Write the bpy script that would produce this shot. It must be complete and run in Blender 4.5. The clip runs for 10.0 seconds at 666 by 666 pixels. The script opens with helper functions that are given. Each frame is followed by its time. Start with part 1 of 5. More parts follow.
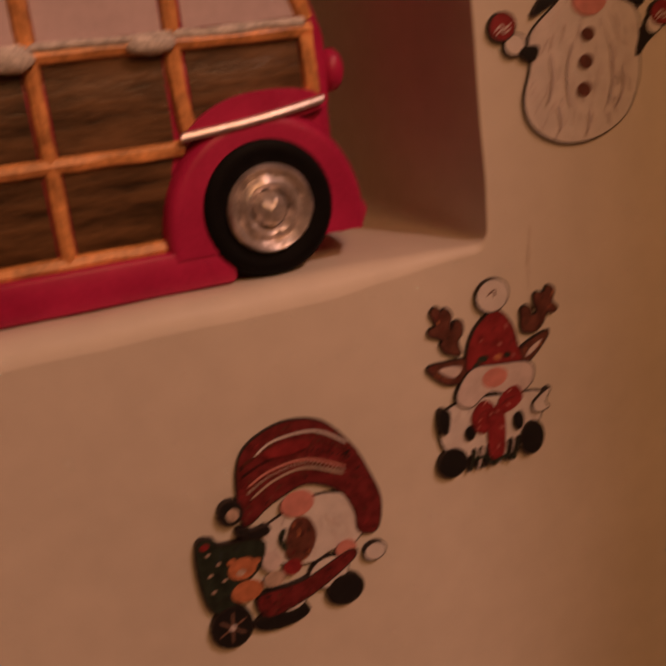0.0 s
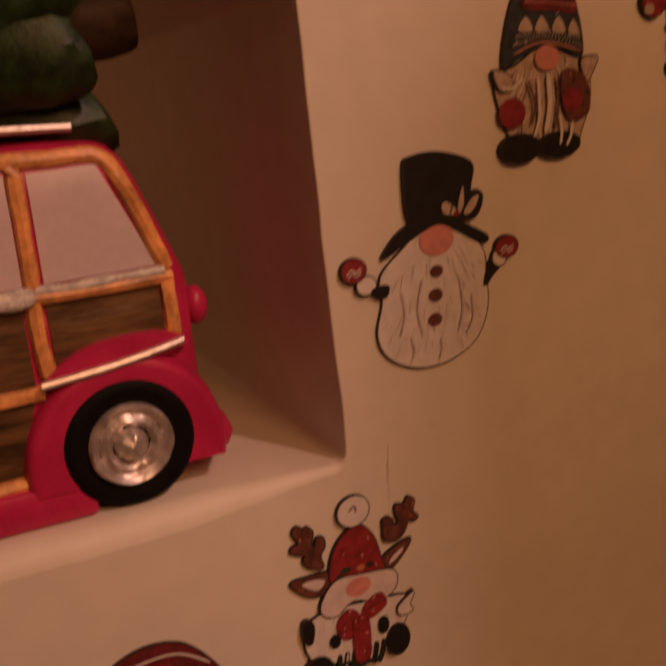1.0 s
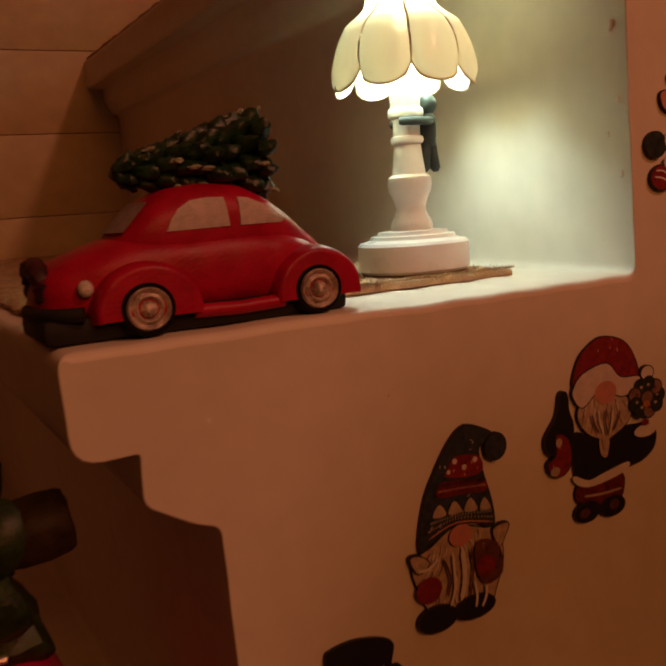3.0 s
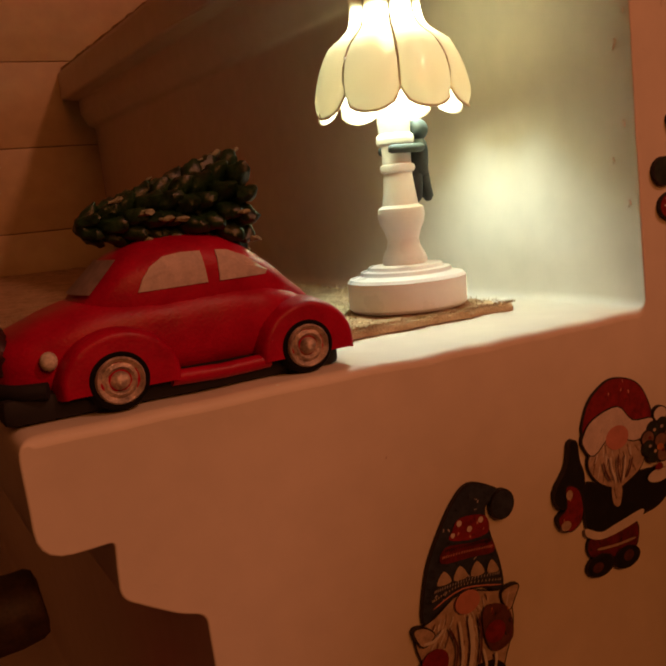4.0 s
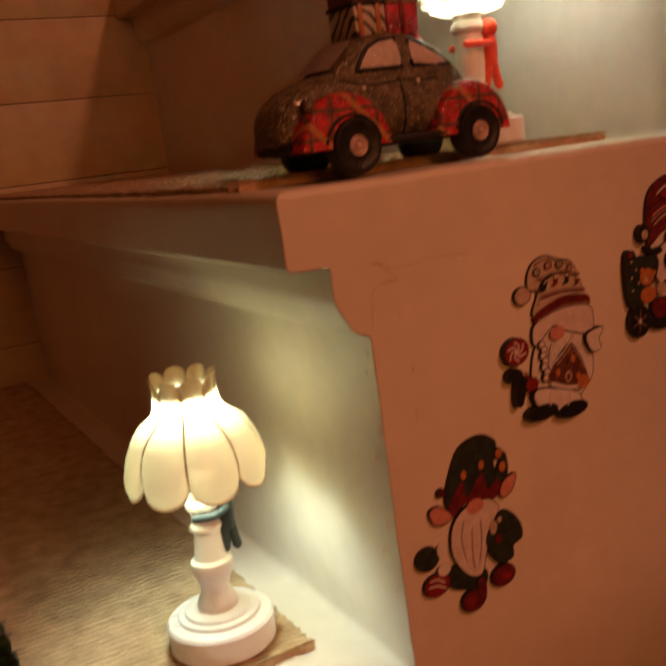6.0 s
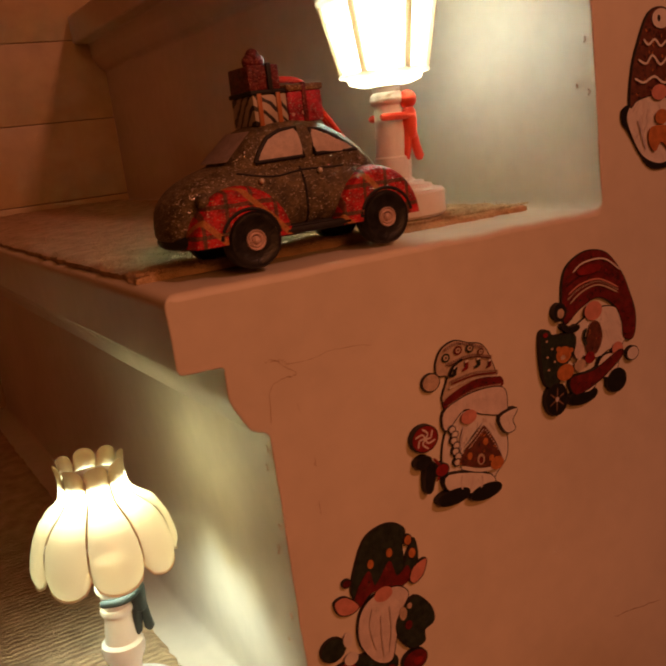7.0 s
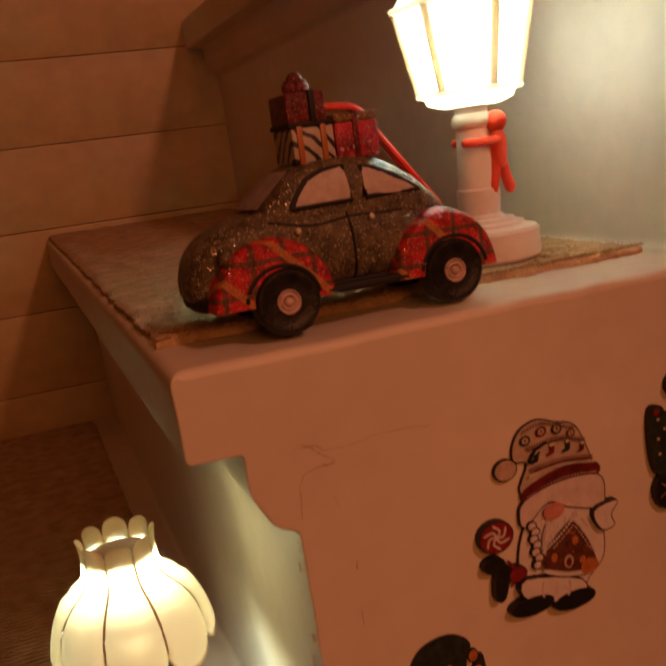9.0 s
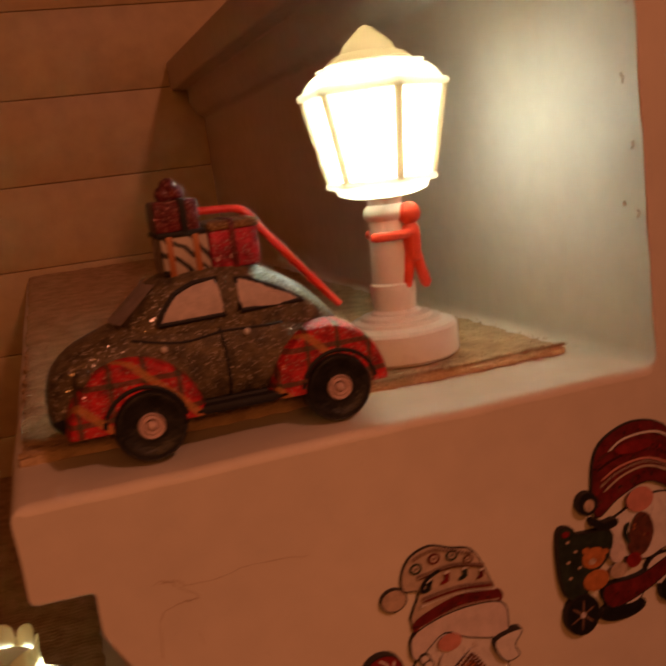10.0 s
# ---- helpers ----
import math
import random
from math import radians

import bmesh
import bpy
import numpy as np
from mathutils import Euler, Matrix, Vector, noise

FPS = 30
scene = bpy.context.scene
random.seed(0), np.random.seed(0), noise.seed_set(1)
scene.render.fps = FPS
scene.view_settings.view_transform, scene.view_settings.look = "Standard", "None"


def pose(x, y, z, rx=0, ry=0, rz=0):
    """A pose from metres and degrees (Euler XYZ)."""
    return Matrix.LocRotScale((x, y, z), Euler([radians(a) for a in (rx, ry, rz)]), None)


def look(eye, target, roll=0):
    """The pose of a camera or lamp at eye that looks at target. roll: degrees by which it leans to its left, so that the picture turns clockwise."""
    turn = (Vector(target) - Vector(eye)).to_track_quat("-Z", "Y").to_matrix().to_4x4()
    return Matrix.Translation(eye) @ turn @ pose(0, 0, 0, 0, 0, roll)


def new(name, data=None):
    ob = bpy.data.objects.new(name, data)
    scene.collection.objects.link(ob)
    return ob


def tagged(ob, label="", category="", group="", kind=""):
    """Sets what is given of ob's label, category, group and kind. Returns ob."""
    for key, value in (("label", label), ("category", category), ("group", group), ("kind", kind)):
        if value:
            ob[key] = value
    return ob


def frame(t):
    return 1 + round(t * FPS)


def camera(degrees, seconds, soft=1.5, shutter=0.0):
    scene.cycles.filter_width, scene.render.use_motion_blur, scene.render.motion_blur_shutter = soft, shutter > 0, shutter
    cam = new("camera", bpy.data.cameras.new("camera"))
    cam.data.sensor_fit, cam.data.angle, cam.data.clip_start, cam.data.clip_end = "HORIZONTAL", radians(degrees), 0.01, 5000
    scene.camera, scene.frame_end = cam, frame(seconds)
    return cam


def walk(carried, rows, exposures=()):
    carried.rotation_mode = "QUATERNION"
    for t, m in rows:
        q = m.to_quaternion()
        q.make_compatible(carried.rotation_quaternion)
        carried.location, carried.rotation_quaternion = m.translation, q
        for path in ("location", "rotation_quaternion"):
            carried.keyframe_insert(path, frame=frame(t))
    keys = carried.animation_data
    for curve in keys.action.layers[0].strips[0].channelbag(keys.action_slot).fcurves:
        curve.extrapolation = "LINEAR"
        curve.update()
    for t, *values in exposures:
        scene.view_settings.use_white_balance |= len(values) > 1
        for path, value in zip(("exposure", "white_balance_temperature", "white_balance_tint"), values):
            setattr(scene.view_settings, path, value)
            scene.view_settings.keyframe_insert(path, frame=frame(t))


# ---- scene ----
# camera and its way
cam = camera(42.0, 10.0, soft=2.3, shutter=0.5)
PATH = [
    (0, (-0.294, -0.213, -0.131), (0.386, 1.547, -0.795), -5.8),
    (0.5, (-0.276, -0.219, -0.11), (0.514, 1.523, -0.693), -5.0),
    (1, (-0.267, -0.223, -0.086), (0.556, 1.522, -0.611), -4.6),
    (1.5, (-0.266, -0.233, -0.047), (0.606, 1.506, -0.512), -3.8),
    (2, (-0.271, -0.245, -0.008), (0.635, 1.502, -0.362), -3.3),
    (2.5, (-0.271, -0.262, 0.019), (0.641, 1.494, -0.272), -3.4),
    (2.7, (-0.261, -0.249, 0.029), (0.657, 1.504, -0.263), -3.7),
    (3.8, (-0.232, -0.207, 0.035), (0.716, 1.53, -0.256), -5.0),
    (4, (-0.232, -0.206, 0.047), (0.715, 1.528, -0.263), -5.5),
    (4.5, (-0.212, -0.224, 0.046), (0.718, 1.513, -0.295), -5.9),
    (5, (-0.169, -0.248, 0.081), (0.704, 1.507, -0.314), -7.1),
    (5.5, (-0.167, -0.254, 0.145), (0.76, 1.468, -0.274), -7.1),
    (6, (-0.153, -0.255, 0.202), (0.778, 1.463, -0.222), -7.0),
    (7.3, (-0.111, -0.264, 0.235), (0.836, 1.438, -0.221), -6.7),
    (7.5, (-0.11, -0.261, 0.237), (0.828, 1.443, -0.225), -6.3),
    (8, (-0.094, -0.249, 0.232), (0.756, 1.5, -0.235), -6.4),
    (8.5, (-0.071, -0.234, 0.23), (0.655, 1.574, -0.222), -7.2),
    (9, (-0.062, -0.228, 0.243), (0.587, 1.616, -0.18), -7.5),
    (9.5, (-0.045, -0.224, 0.256), (0.579, 1.635, -0.138), -7.3),
    (10, (-0.01, -0.223, 0.264), (0.585, 1.647, -0.12), -7.1),
]
EXPOSURES = [(0, 0.95, 3850, -27), (1.4, 1.07, 3850, -27), (1.8, 0.66, 4300, -24), (2.2, 0.05, 5000, -10), (2.7, -0.27, 5800, 3), (4.5, -0.1, 6400, 9), (9, -0.16, 6500, 10), (10, -0.25, 6500, 10)]
walk(cam, [(t, look(eye, target, roll)) for t, eye, target, roll in PATH], EXPOSURES)

# light: a small warm lamp high behind the camera, a wide amber one lower; the two small lamps on the steps come further down
world = bpy.data.worlds.new("room_air")
world.use_nodes = True
world.node_tree.nodes["Background"].inputs[0].default_value = (0.004, 0.002, 0.001, 1)
scene.world = world


def lamp(name, kind, place, target, power, colour, size):
    data = bpy.data.lights.new(name, kind)
    data.energy, data.color = power, colour
    if kind == "AREA":
        data.shape, data.size = "DISK", size
    else:
        data.shadow_soft_size = size
    ob = new(name, data)
    ob.matrix_world = look(place, target)
    return ob


lamp("room_light", "AREA", (0.55, -1.44, 1.4), (0.0, 0.0, 0.0), 10.2, (1.0, 0.355, 0.21), 0.15)
lamp("amber_room_light", "AREA", (-0.08, -1.2, 0.6), (0.05, 0.1, 0.0), 4.2, (1.0, 0.287, 0.07), 0.5)

# materials


def material(name, colour, rough=0.5, metal=0.0, spread=0.12, size=60.0, fine=500.0, bump=0.15, dist=0.0006, tint=None,
             specular=0.5, coat=0.0, stretch=(1, 1, 1)):
    """A paint, clay or plaster with stains at one scale and grain at another."""
    m = bpy.data.materials.new(name)
    m.use_nodes = True
    n, l = m.node_tree.nodes, m.node_tree.links
    b = n["Principled BSDF"]
    b.inputs["Roughness"].default_value, b.inputs["Metallic"].default_value = rough, metal
    b.inputs["Specular IOR Level"].default_value, b.inputs["Coat Weight"].default_value = specular, coat
    co = n.new("ShaderNodeTexCoord")
    big, small = n.new("ShaderNodeTexNoise"), n.new("ShaderNodeTexNoise")
    big.inputs["Scale"].default_value, small.inputs["Scale"].default_value = size, fine
    big.inputs["Detail"].default_value = small.inputs["Detail"].default_value = 4
    grain = n.new("ShaderNodeMapping")
    grain.inputs["Scale"].default_value = stretch
    l.new(co.outputs["Object"], grain.inputs["Vector"])
    l.new(grain.outputs[0], big.inputs["Vector"]), l.new(grain.outputs[0], small.inputs["Vector"])
    ramp = n.new("ShaderNodeMix")
    ramp.data_type = "RGBA"
    other = tint or [c * (1 - 2 * spread) for c in colour]
    ramp.inputs["A"].default_value, ramp.inputs["B"].default_value = (*other, 1), (*[min(1, c * (1 + spread)) for c in colour], 1)
    add = n.new("ShaderNodeMath")
    add.operation = "MULTIPLY_ADD"
    l.new(small.outputs["Fac"], add.inputs[0])
    add.inputs[1].default_value = 0.5
    l.new(big.outputs["Fac"], add.inputs[2])
    sub = n.new("ShaderNodeMath")
    sub.operation = "MULTIPLY_ADD"
    l.new(add.outputs[0], sub.inputs[0])
    sub.inputs[1].default_value, sub.inputs[2].default_value, sub.use_clamp = 2.2, -1.15, True
    l.new(sub.outputs[0], ramp.inputs["Factor"])
    l.new(ramp.outputs["Result"], b.inputs["Base Color"])
    rr = n.new("ShaderNodeMath")
    rr.operation, rr.use_clamp = "MULTIPLY_ADD", True
    l.new(big.outputs["Fac"], rr.inputs[0])
    rr.inputs[1].default_value, rr.inputs[2].default_value = 0.25, rough - 0.12
    l.new(rr.outputs[0], b.inputs["Roughness"])
    if bump:
        bp = n.new("ShaderNodeBump")
        bp.inputs["Strength"].default_value, bp.inputs["Distance"].default_value = bump, dist
        l.new(add.outputs[0], bp.inputs["Height"])
        l.new(bp.outputs[0], b.inputs["Normal"])
    return m


def thin_plastic(name, colour, through_colour, share, rough=0.4):
    """Thin milky plastic: part of the light passes through."""
    m = bpy.data.materials.new(name)
    m.use_nodes = True
    n, l = m.node_tree.nodes, m.node_tree.links
    n.remove(n["Principled BSDF"])
    d, t, mix, g, mix2 = (n.new("ShaderNode" + k) for k in ("BsdfDiffuse", "BsdfTranslucent", "MixShader", "BsdfGlossy", "MixShader"))
    d.inputs[0].default_value, t.inputs[0].default_value = (*colour, 1), (*through_colour, 1)
    mix.inputs[0].default_value = share
    l.new(d.outputs[0], mix.inputs[1]), l.new(t.outputs[0], mix.inputs[2])
    g.inputs["Roughness"].default_value = rough * 0.5
    mix2.inputs[0].default_value = 0.05
    l.new(mix.outputs[0], mix2.inputs[1]), l.new(g.outputs[0], mix2.inputs[2])
    l.new(mix2.outputs[0], n["Material Output"].inputs[0])
    return m


def carpet_stuff(name, colour, dark):
    m = material(name, colour, 0.95, spread=0.2, size=90, fine=1400, bump=0.8, dist=0.0015, tint=dark, specular=0.1)
    n, l = m.node_tree.nodes, m.node_tree.links
    co, wave = n["Texture Coordinate"], n.new("ShaderNodeTexWave")
    wave.bands_direction, wave.inputs["Scale"].default_value = "Y", 75
    wave.inputs["Distortion"].default_value, wave.inputs["Detail"].default_value = 1.5, 3
    wave.inputs["Detail Scale"].default_value = 20
    l.new(co.outputs["Object"], wave.inputs["Vector"])
    bp = n.new("ShaderNodeBump")
    bp.inputs["Strength"].default_value, bp.inputs["Distance"].default_value = 0.7, 0.0012
    l.new(wave.outputs["Fac"], bp.inputs["Height"])
    l.new(n["Bump"].outputs[0], bp.inputs["Normal"])
    l.new(bp.outputs[0], n["Principled BSDF"].inputs["Normal"])
    return m


PLASTER = material("cream_wall_paint", (0.74, 0.66, 0.55), 0.5, spread=0.05, size=9, fine=90, bump=0.25, dist=0.0012, specular=0.4)
BOARD = material("cream_board_paint", (0.5, 0.36, 0.17), 0.5, spread=0.12, size=6, fine=60, bump=0.2, dist=0.0015)
CEILING = material("ceiling_paint", (0.65, 0.6, 0.5), 0.8, spread=0.04, size=3, fine=60)
FLOORING = material("floor_wood", (0.2, 0.12, 0.06), 0.45, spread=0.2, size=8, fine=80)
CARPET = carpet_stuff("tan_ribbed_carpet", (0.56, 0.4, 0.235), (0.4, 0.28, 0.16))
CRACK = material("crack_dirt", (0.42, 0.28, 0.18), 0.9)
WHITE_PLASTIC = material("white_lamp_plastic", (0.8, 0.78, 0.76), 0.3, spread=0.02, bump=0.02)
SHADE = thin_plastic("milky_shade_plastic", (0.8, 0.7, 0.48), (0.98, 0.8, 0.5), 0.075)
# the shade's plastic thins towards its neck
_n, _l = SHADE.node_tree.nodes, SHADE.node_tree.links
_co, _sep, _range = (_n.new("ShaderNode" + k) for k in ("TexCoord", "SeparateXYZ", "MapRange"))
_l.new(_co.outputs["Object"], _sep.inputs[0]), _l.new(_sep.outputs["Z"], _range.inputs["Value"])
_range.interpolation_type = "SMOOTHSTEP"
for _key, _value in (("From Min", 0.092), ("From Max", 0.105), ("To Min", 0.058), ("To Max", 0.38)):
    _range.inputs[_key].default_value = _value
_l.new(_range.outputs[0], _n["Mix Shader"].inputs[0])
_clear, _leak = _n.new("ShaderNodeBsdfTransparent"), _n.new("ShaderNodeMixShader")
_clear.inputs[0].default_value, _leak.inputs[0].default_value = (1.0, 0.78, 0.45, 1), 0.02
_l.new(_n["Material Output"].inputs[0].links[0].from_socket, _leak.inputs[1])
_l.new(_clear.outputs[0], _leak.inputs[2]), _l.new(_leak.outputs[0], _n["Material Output"].inputs[0])
RIM_PLASTIC = thin_plastic("shade_rim_plastic", (0.7, 0.58, 0.4), (0.9, 0.7, 0.4), 0.06)
ROOF_PLASTIC = thin_plastic("lantern_roof_plastic", (0.8, 0.76, 0.68), (0.92, 0.86, 0.72), 0.45)
RIB_PLASTIC = thin_plastic("lantern_rib_plastic", (0.78, 0.7, 0.55), (0.9, 0.78, 0.56), 0.3)
PANE = thin_plastic("milky_lantern_plastic", (0.8, 0.8, 0.78), (0.94, 0.95, 0.92), 0.75)

from mathutils import geometry
# building helpers


def mesh_from(bm, name, fix=True):
    me = bpy.data.meshes.new(name)
    if fix:
        bmesh.ops.recalc_face_normals(bm, faces=bm.faces[:])
    bm.to_mesh(me)
    bm.free()
    return me


def part(name, bm, mats, parent=None, label="", smooth=True):
    """Links a bmesh as one mesh object under a thing or part."""
    me = mesh_from(bm, name)
    for m in (mats if isinstance(mats, (list, tuple)) else [mats]):
        me.materials.append(m)
    if smooth:
        me.polygons.foreach_set("use_smooth", [True] * len(me.polygons))
        me.set_sharp_from_angle(angle=radians(38))
    ob = new(name, me)
    if parent:
        ob.parent = parent
    return tagged(ob, label)


def box(bm, lo, hi, r=0.0, segments=2):
    v = bmesh.ops.create_cube(bm, size=1)["verts"]
    for p in v:
        p.co = Vector([lo[i] + (p.co[i] + 0.5) * (hi[i] - lo[i]) for i in range(3)])
    if r:
        e = {e for p in v for e in p.link_edges}
        bmesh.ops.bevel(bm, geom=list(e), offset=r, segments=segments, profile=0.5, affect="EDGES")
    return bm


def grid_faces(bm, rows, closed=True, caps=False):
    """Skins rows of points; closed: each row is a ring."""
    vs = [[bm.verts.new(p) for p in row] for row in rows]
    k = len(vs[0])
    for a, b in zip(vs, vs[1:]):
        for i in range(k if closed else k - 1):
            j = (i + 1) % k
            bm.faces.new((a[i], a[j], b[j], b[i]))
    if caps:
        bm.faces.new(vs[0][::-1]), bm.faces.new(vs[-1])
    return vs


def lathe(bm, profile, at=(0, 0, 0), n=40, caps=True):
    rows = [[(at[0] + r * math.cos(6.2832 * i / n), at[1] + r * math.sin(6.2832 * i / n), at[2] + z) for i in range(n)] for r, z in profile]
    grid_faces(bm, rows, True, caps)
    return bm


def tube(bm, path, radii, n=10, flat=1.0):
    """A round bar along a path."""
    rows = []
    up = Vector((0, 0, 1))
    for i, p in enumerate(path):
        p = Vector(p)
        d = (Vector(path[min(i + 1, len(path) - 1)]) - Vector(path[max(i - 1, 0)])).normalized()
        s = d.cross(up if abs(d.z) < 0.95 else Vector((1, 0, 0))).normalized()
        u = s.cross(d)
        r = radii[i] if isinstance(radii, (list, tuple)) else radii
        rows.append([p + (s * math.cos(6.2832 * k / n) + u * flat * math.sin(6.2832 * k / n)) * r for k in range(n)])
    grid_faces(bm, rows, True, True)
    return bm


def ball(bm, c, r, u=16, v=10):
    m = Matrix.Translation(c) @ Matrix.Diagonal((*(r if isinstance(r, (tuple, list)) else (r, r, r)), 1))
    bmesh.ops.create_uvsphere(bm, u_segments=u, v_segments=v, radius=1, matrix=m)
    return bm


def smooth_line(points, n, closed=False):
    """Catmull-Rom through points, n steps between neighbours."""
    pts = [Vector(p) for p in points]
    k = len(pts)
    out = []
    for i in range(k if closed else k - 1):
        a, b, c, d = (pts[(i + j) % k] if closed else pts[min(max(i + j, 0), k - 1)] for j in (-1, 0, 1, 2))
        for s in range(n):
            t = s / n
            out.append(0.5 * (2 * b + (c - a) * t + (2 * a - 5 * b + 4 * c - d) * t * t + (3 * b - a - 3 * c + d) * t ** 3))
    if not closed:
        out.append(pts[-1])
    return out


# the staircase: rise 19 cm, going 16.5 cm, one plastered mass with moulded nosings
RISE, GOING, DEPTH, FLOOR = 0.19, 0.165, 0.66, -0.95


LOW_TREAD = -RISE - 0.0045
TOE = {1: 0.0045, 2: 0.003, 3: 0.0015}  # how far the foot of a riser stands back
DROP = {1: 0.0045, 2: 0.0012, 3: 0.0012}  # how far a tread lies below the even rise


def nosing(k):
    """Corners of the nosing of step k, from under it to the top, as (x, z, radius)."""
    x, z = (k - 3) * GOING, (k - 2) * RISE
    over, low, inner, under, r = (0.039, 0.0315, 0.021, 0.0575, 0.008) if k == 2 else (0.0288, 0.0285, 0.013, 0.0555, 0.0026)
    return [(x, z - under, 0.0028), (x - 0.0065, z - under + 0.0022, 0.003), (x - inner, z - under + (0.011 if k == 2 else 0.0135), 0.003),
            (x - inner, z - low, 0.0015), (x - over, z - low, r), (x - over - 0.001, z - DROP.get(k, 0), 0.005)]


def rounded(corners, step=0.004):
    """A fine outline with filleted corners and a slight unevenness, closed."""
    out = []
    k = len(corners)
    for i, (x, z, r) in enumerate(corners):
        p, a, b = Vector((x, z)), Vector(corners[i - 1][:2]), Vector(corners[(i + 1) % k][:2])
        ra, rb = min(r, (a - p).length * 0.45), min(r, (b - p).length * 0.45)
        s, e = p + (a - p).normalized() * ra, p + (b - p).normalized() * rb
        for t in (0, 0.2, 0.4, 0.6, 0.8, 1) if r else (0,):
            out.append(s * (1 - t) ** 2 + p * 2 * t * (1 - t) + e * t * t)
    fine = []
    for i, p in enumerate(out):
        q = out[(i + 1) % len(out)]
        n = max(1, min(60, int((q - p).length / step)))
        fine += [p.lerp(q, j / n) for j in range(n)]
    return [p + Vector((noise.noise((p.x * 60, p.y * 60, 3.1)), noise.noise((p.x * 60, p.y * 60, 9.7)))) * 0.0006 for p in fine]


def build_staircase():
    first, last = -1, 9
    corners = [((first - 3) * GOING, FLOOR, 0)]
    for k in range(first, last + 1):
        corners += nosing(k)
        corners.append(((k - 2) * GOING + TOE.get(k, 0), (k - 2) * RISE - DROP.get(k, 0), 0.004))
    corners[-1] = (2.2, (last - 2) * RISE, 0)
    corners.append((2.2, FLOOR, 0))
    ring = rounded(corners)
    n = len(ring)
    normals = []
    for i in range(n):
        d = (ring[(i + 1) % n] - ring[i - 1]).normalized()
        normals.append(Vector((-d.y, d.x)))
    bm = bmesh.new()
    rows = []
    edges = []  # the fillet along the front: sharp up the risers, soft along the treads
    for p, q in zip(ring, normals):
        flat = max(0.0, min(1.0, q.y * 4 - 3))
        low = max(0.0, min(1.0, (-GOING - 0.004 - p.x) / 0.04)) if abs(p.y - LOW_TREAD) < 0.004 else 0.0
        edges.append(0.0006 + 0.0022 * flat + 0.0045 * low * flat)
    for a in (0, 25, 50, 70, 90):
        s, c = math.sin(radians(a)), math.cos(radians(a))
        rows.append([(p.x - q.x * e * (1 - s), e * (1 - c), p.y - q.y * e * (1 - s)) for p, q, e in zip(ring, normals, edges)])
    for y in (0.02, 0.05, 0.1, 0.16, 0.24, 0.34, 0.46, 0.56, DEPTH + 0.01):
        rows.append([(p.x + 0.0009 * noise.noise((p.x * 9, y * 14, p.y * 9)), y, p.y + 0.0007 * noise.noise((p.x * 14 + 5, y * 14, p.y * 9))) for p in ring])
    vs = grid_faces(bm, rows, True)
    bm.faces.new([bm.verts.new(p) for p in rows[-1][::-1]])
    flat, _, tris, _, _, _ = geometry.delaunay_2d_cdt([Vector((p[0], p[2])) for p in rows[0]], [], [list(range(n))], 1, 1e-6)
    front = [bm.verts.new((p.x, 0, p.y)) for p in flat]
    for tri in tris:
        face = bm.faces.new([front[i] for i in tri])
        face.normal_update()
        if face.normal.y > 0:
            face.normal_flip()
    return part("staircase", bm, PLASTER)


staircase = tagged(build_staircase(), "cream painted plaster staircase with moulded step nosings", "stairs", kind="structure")


def slab(name, lo, hi, mat, label):
    return tagged(part(name, box(bmesh.new(), lo, hi), mat, smooth=False), label, "wall" if "wall" in name else name, kind="structure")


slab("floor", (-2.6, -2.6, FLOOR - 0.1), (2.6, 0.66, FLOOR), FLOORING, "dark wooden floor below the stairs")
slab("ceiling", (-2.6, -2.6, 1.75), (2.6, 0.8, 1.85), CEILING, "plain painted ceiling of the stair hall")
PANELLING = material("room_wall_paint", (0.5, 0.42, 0.32), 0.7, spread=0.15, size=4, fine=60)
slab("wall_west", (-2.7, -2.6, FLOOR), (-2.6, 0.8, 1.75), PANELLING, "plain painted room wall")
slab("wall_east", (2.2, -2.6, FLOOR), (2.3, 0.8, 1.75), PANELLING, "plain painted room wall")
slab("wall_south", (-2.6, -2.7, FLOOR), (2.2, -2.6, 1.75), PANELLING, "plain painted room wall")
# unseen slab, added behind the camera to keep room_light off the lower stair wall
slab("shadow_wall", (0.1, -0.5, FLOOR), (0.285, -0.45, 0.414), PANELLING, "unseen plain slab added to cast a shadow on the stair wall")
wall_north = slab("wall_north", (-2.6, 0.674, FLOOR), (2.2, 0.8, 1.75), BOARD, "tan painted wall of horizontal boards beyond the stairs")


def build_boards():
    pitch, me = 0.0788, None
    for i in range(34):
        z = 0.119 - 14 * pitch + i * pitch
        if z < FLOOR - 0.01 or z + pitch > 1.75:
            continue
        if me is None:
            b = part("board", box(bmesh.new(), (-2.6, 0.66, 0.0002), (2.2, 0.676, pitch - 0.0002), 0.0011), BOARD, wall_north)
            me = b.data
        else:
            b = new("board", me)
            b.parent = wall_north
        b.location.z = z


build_boards()


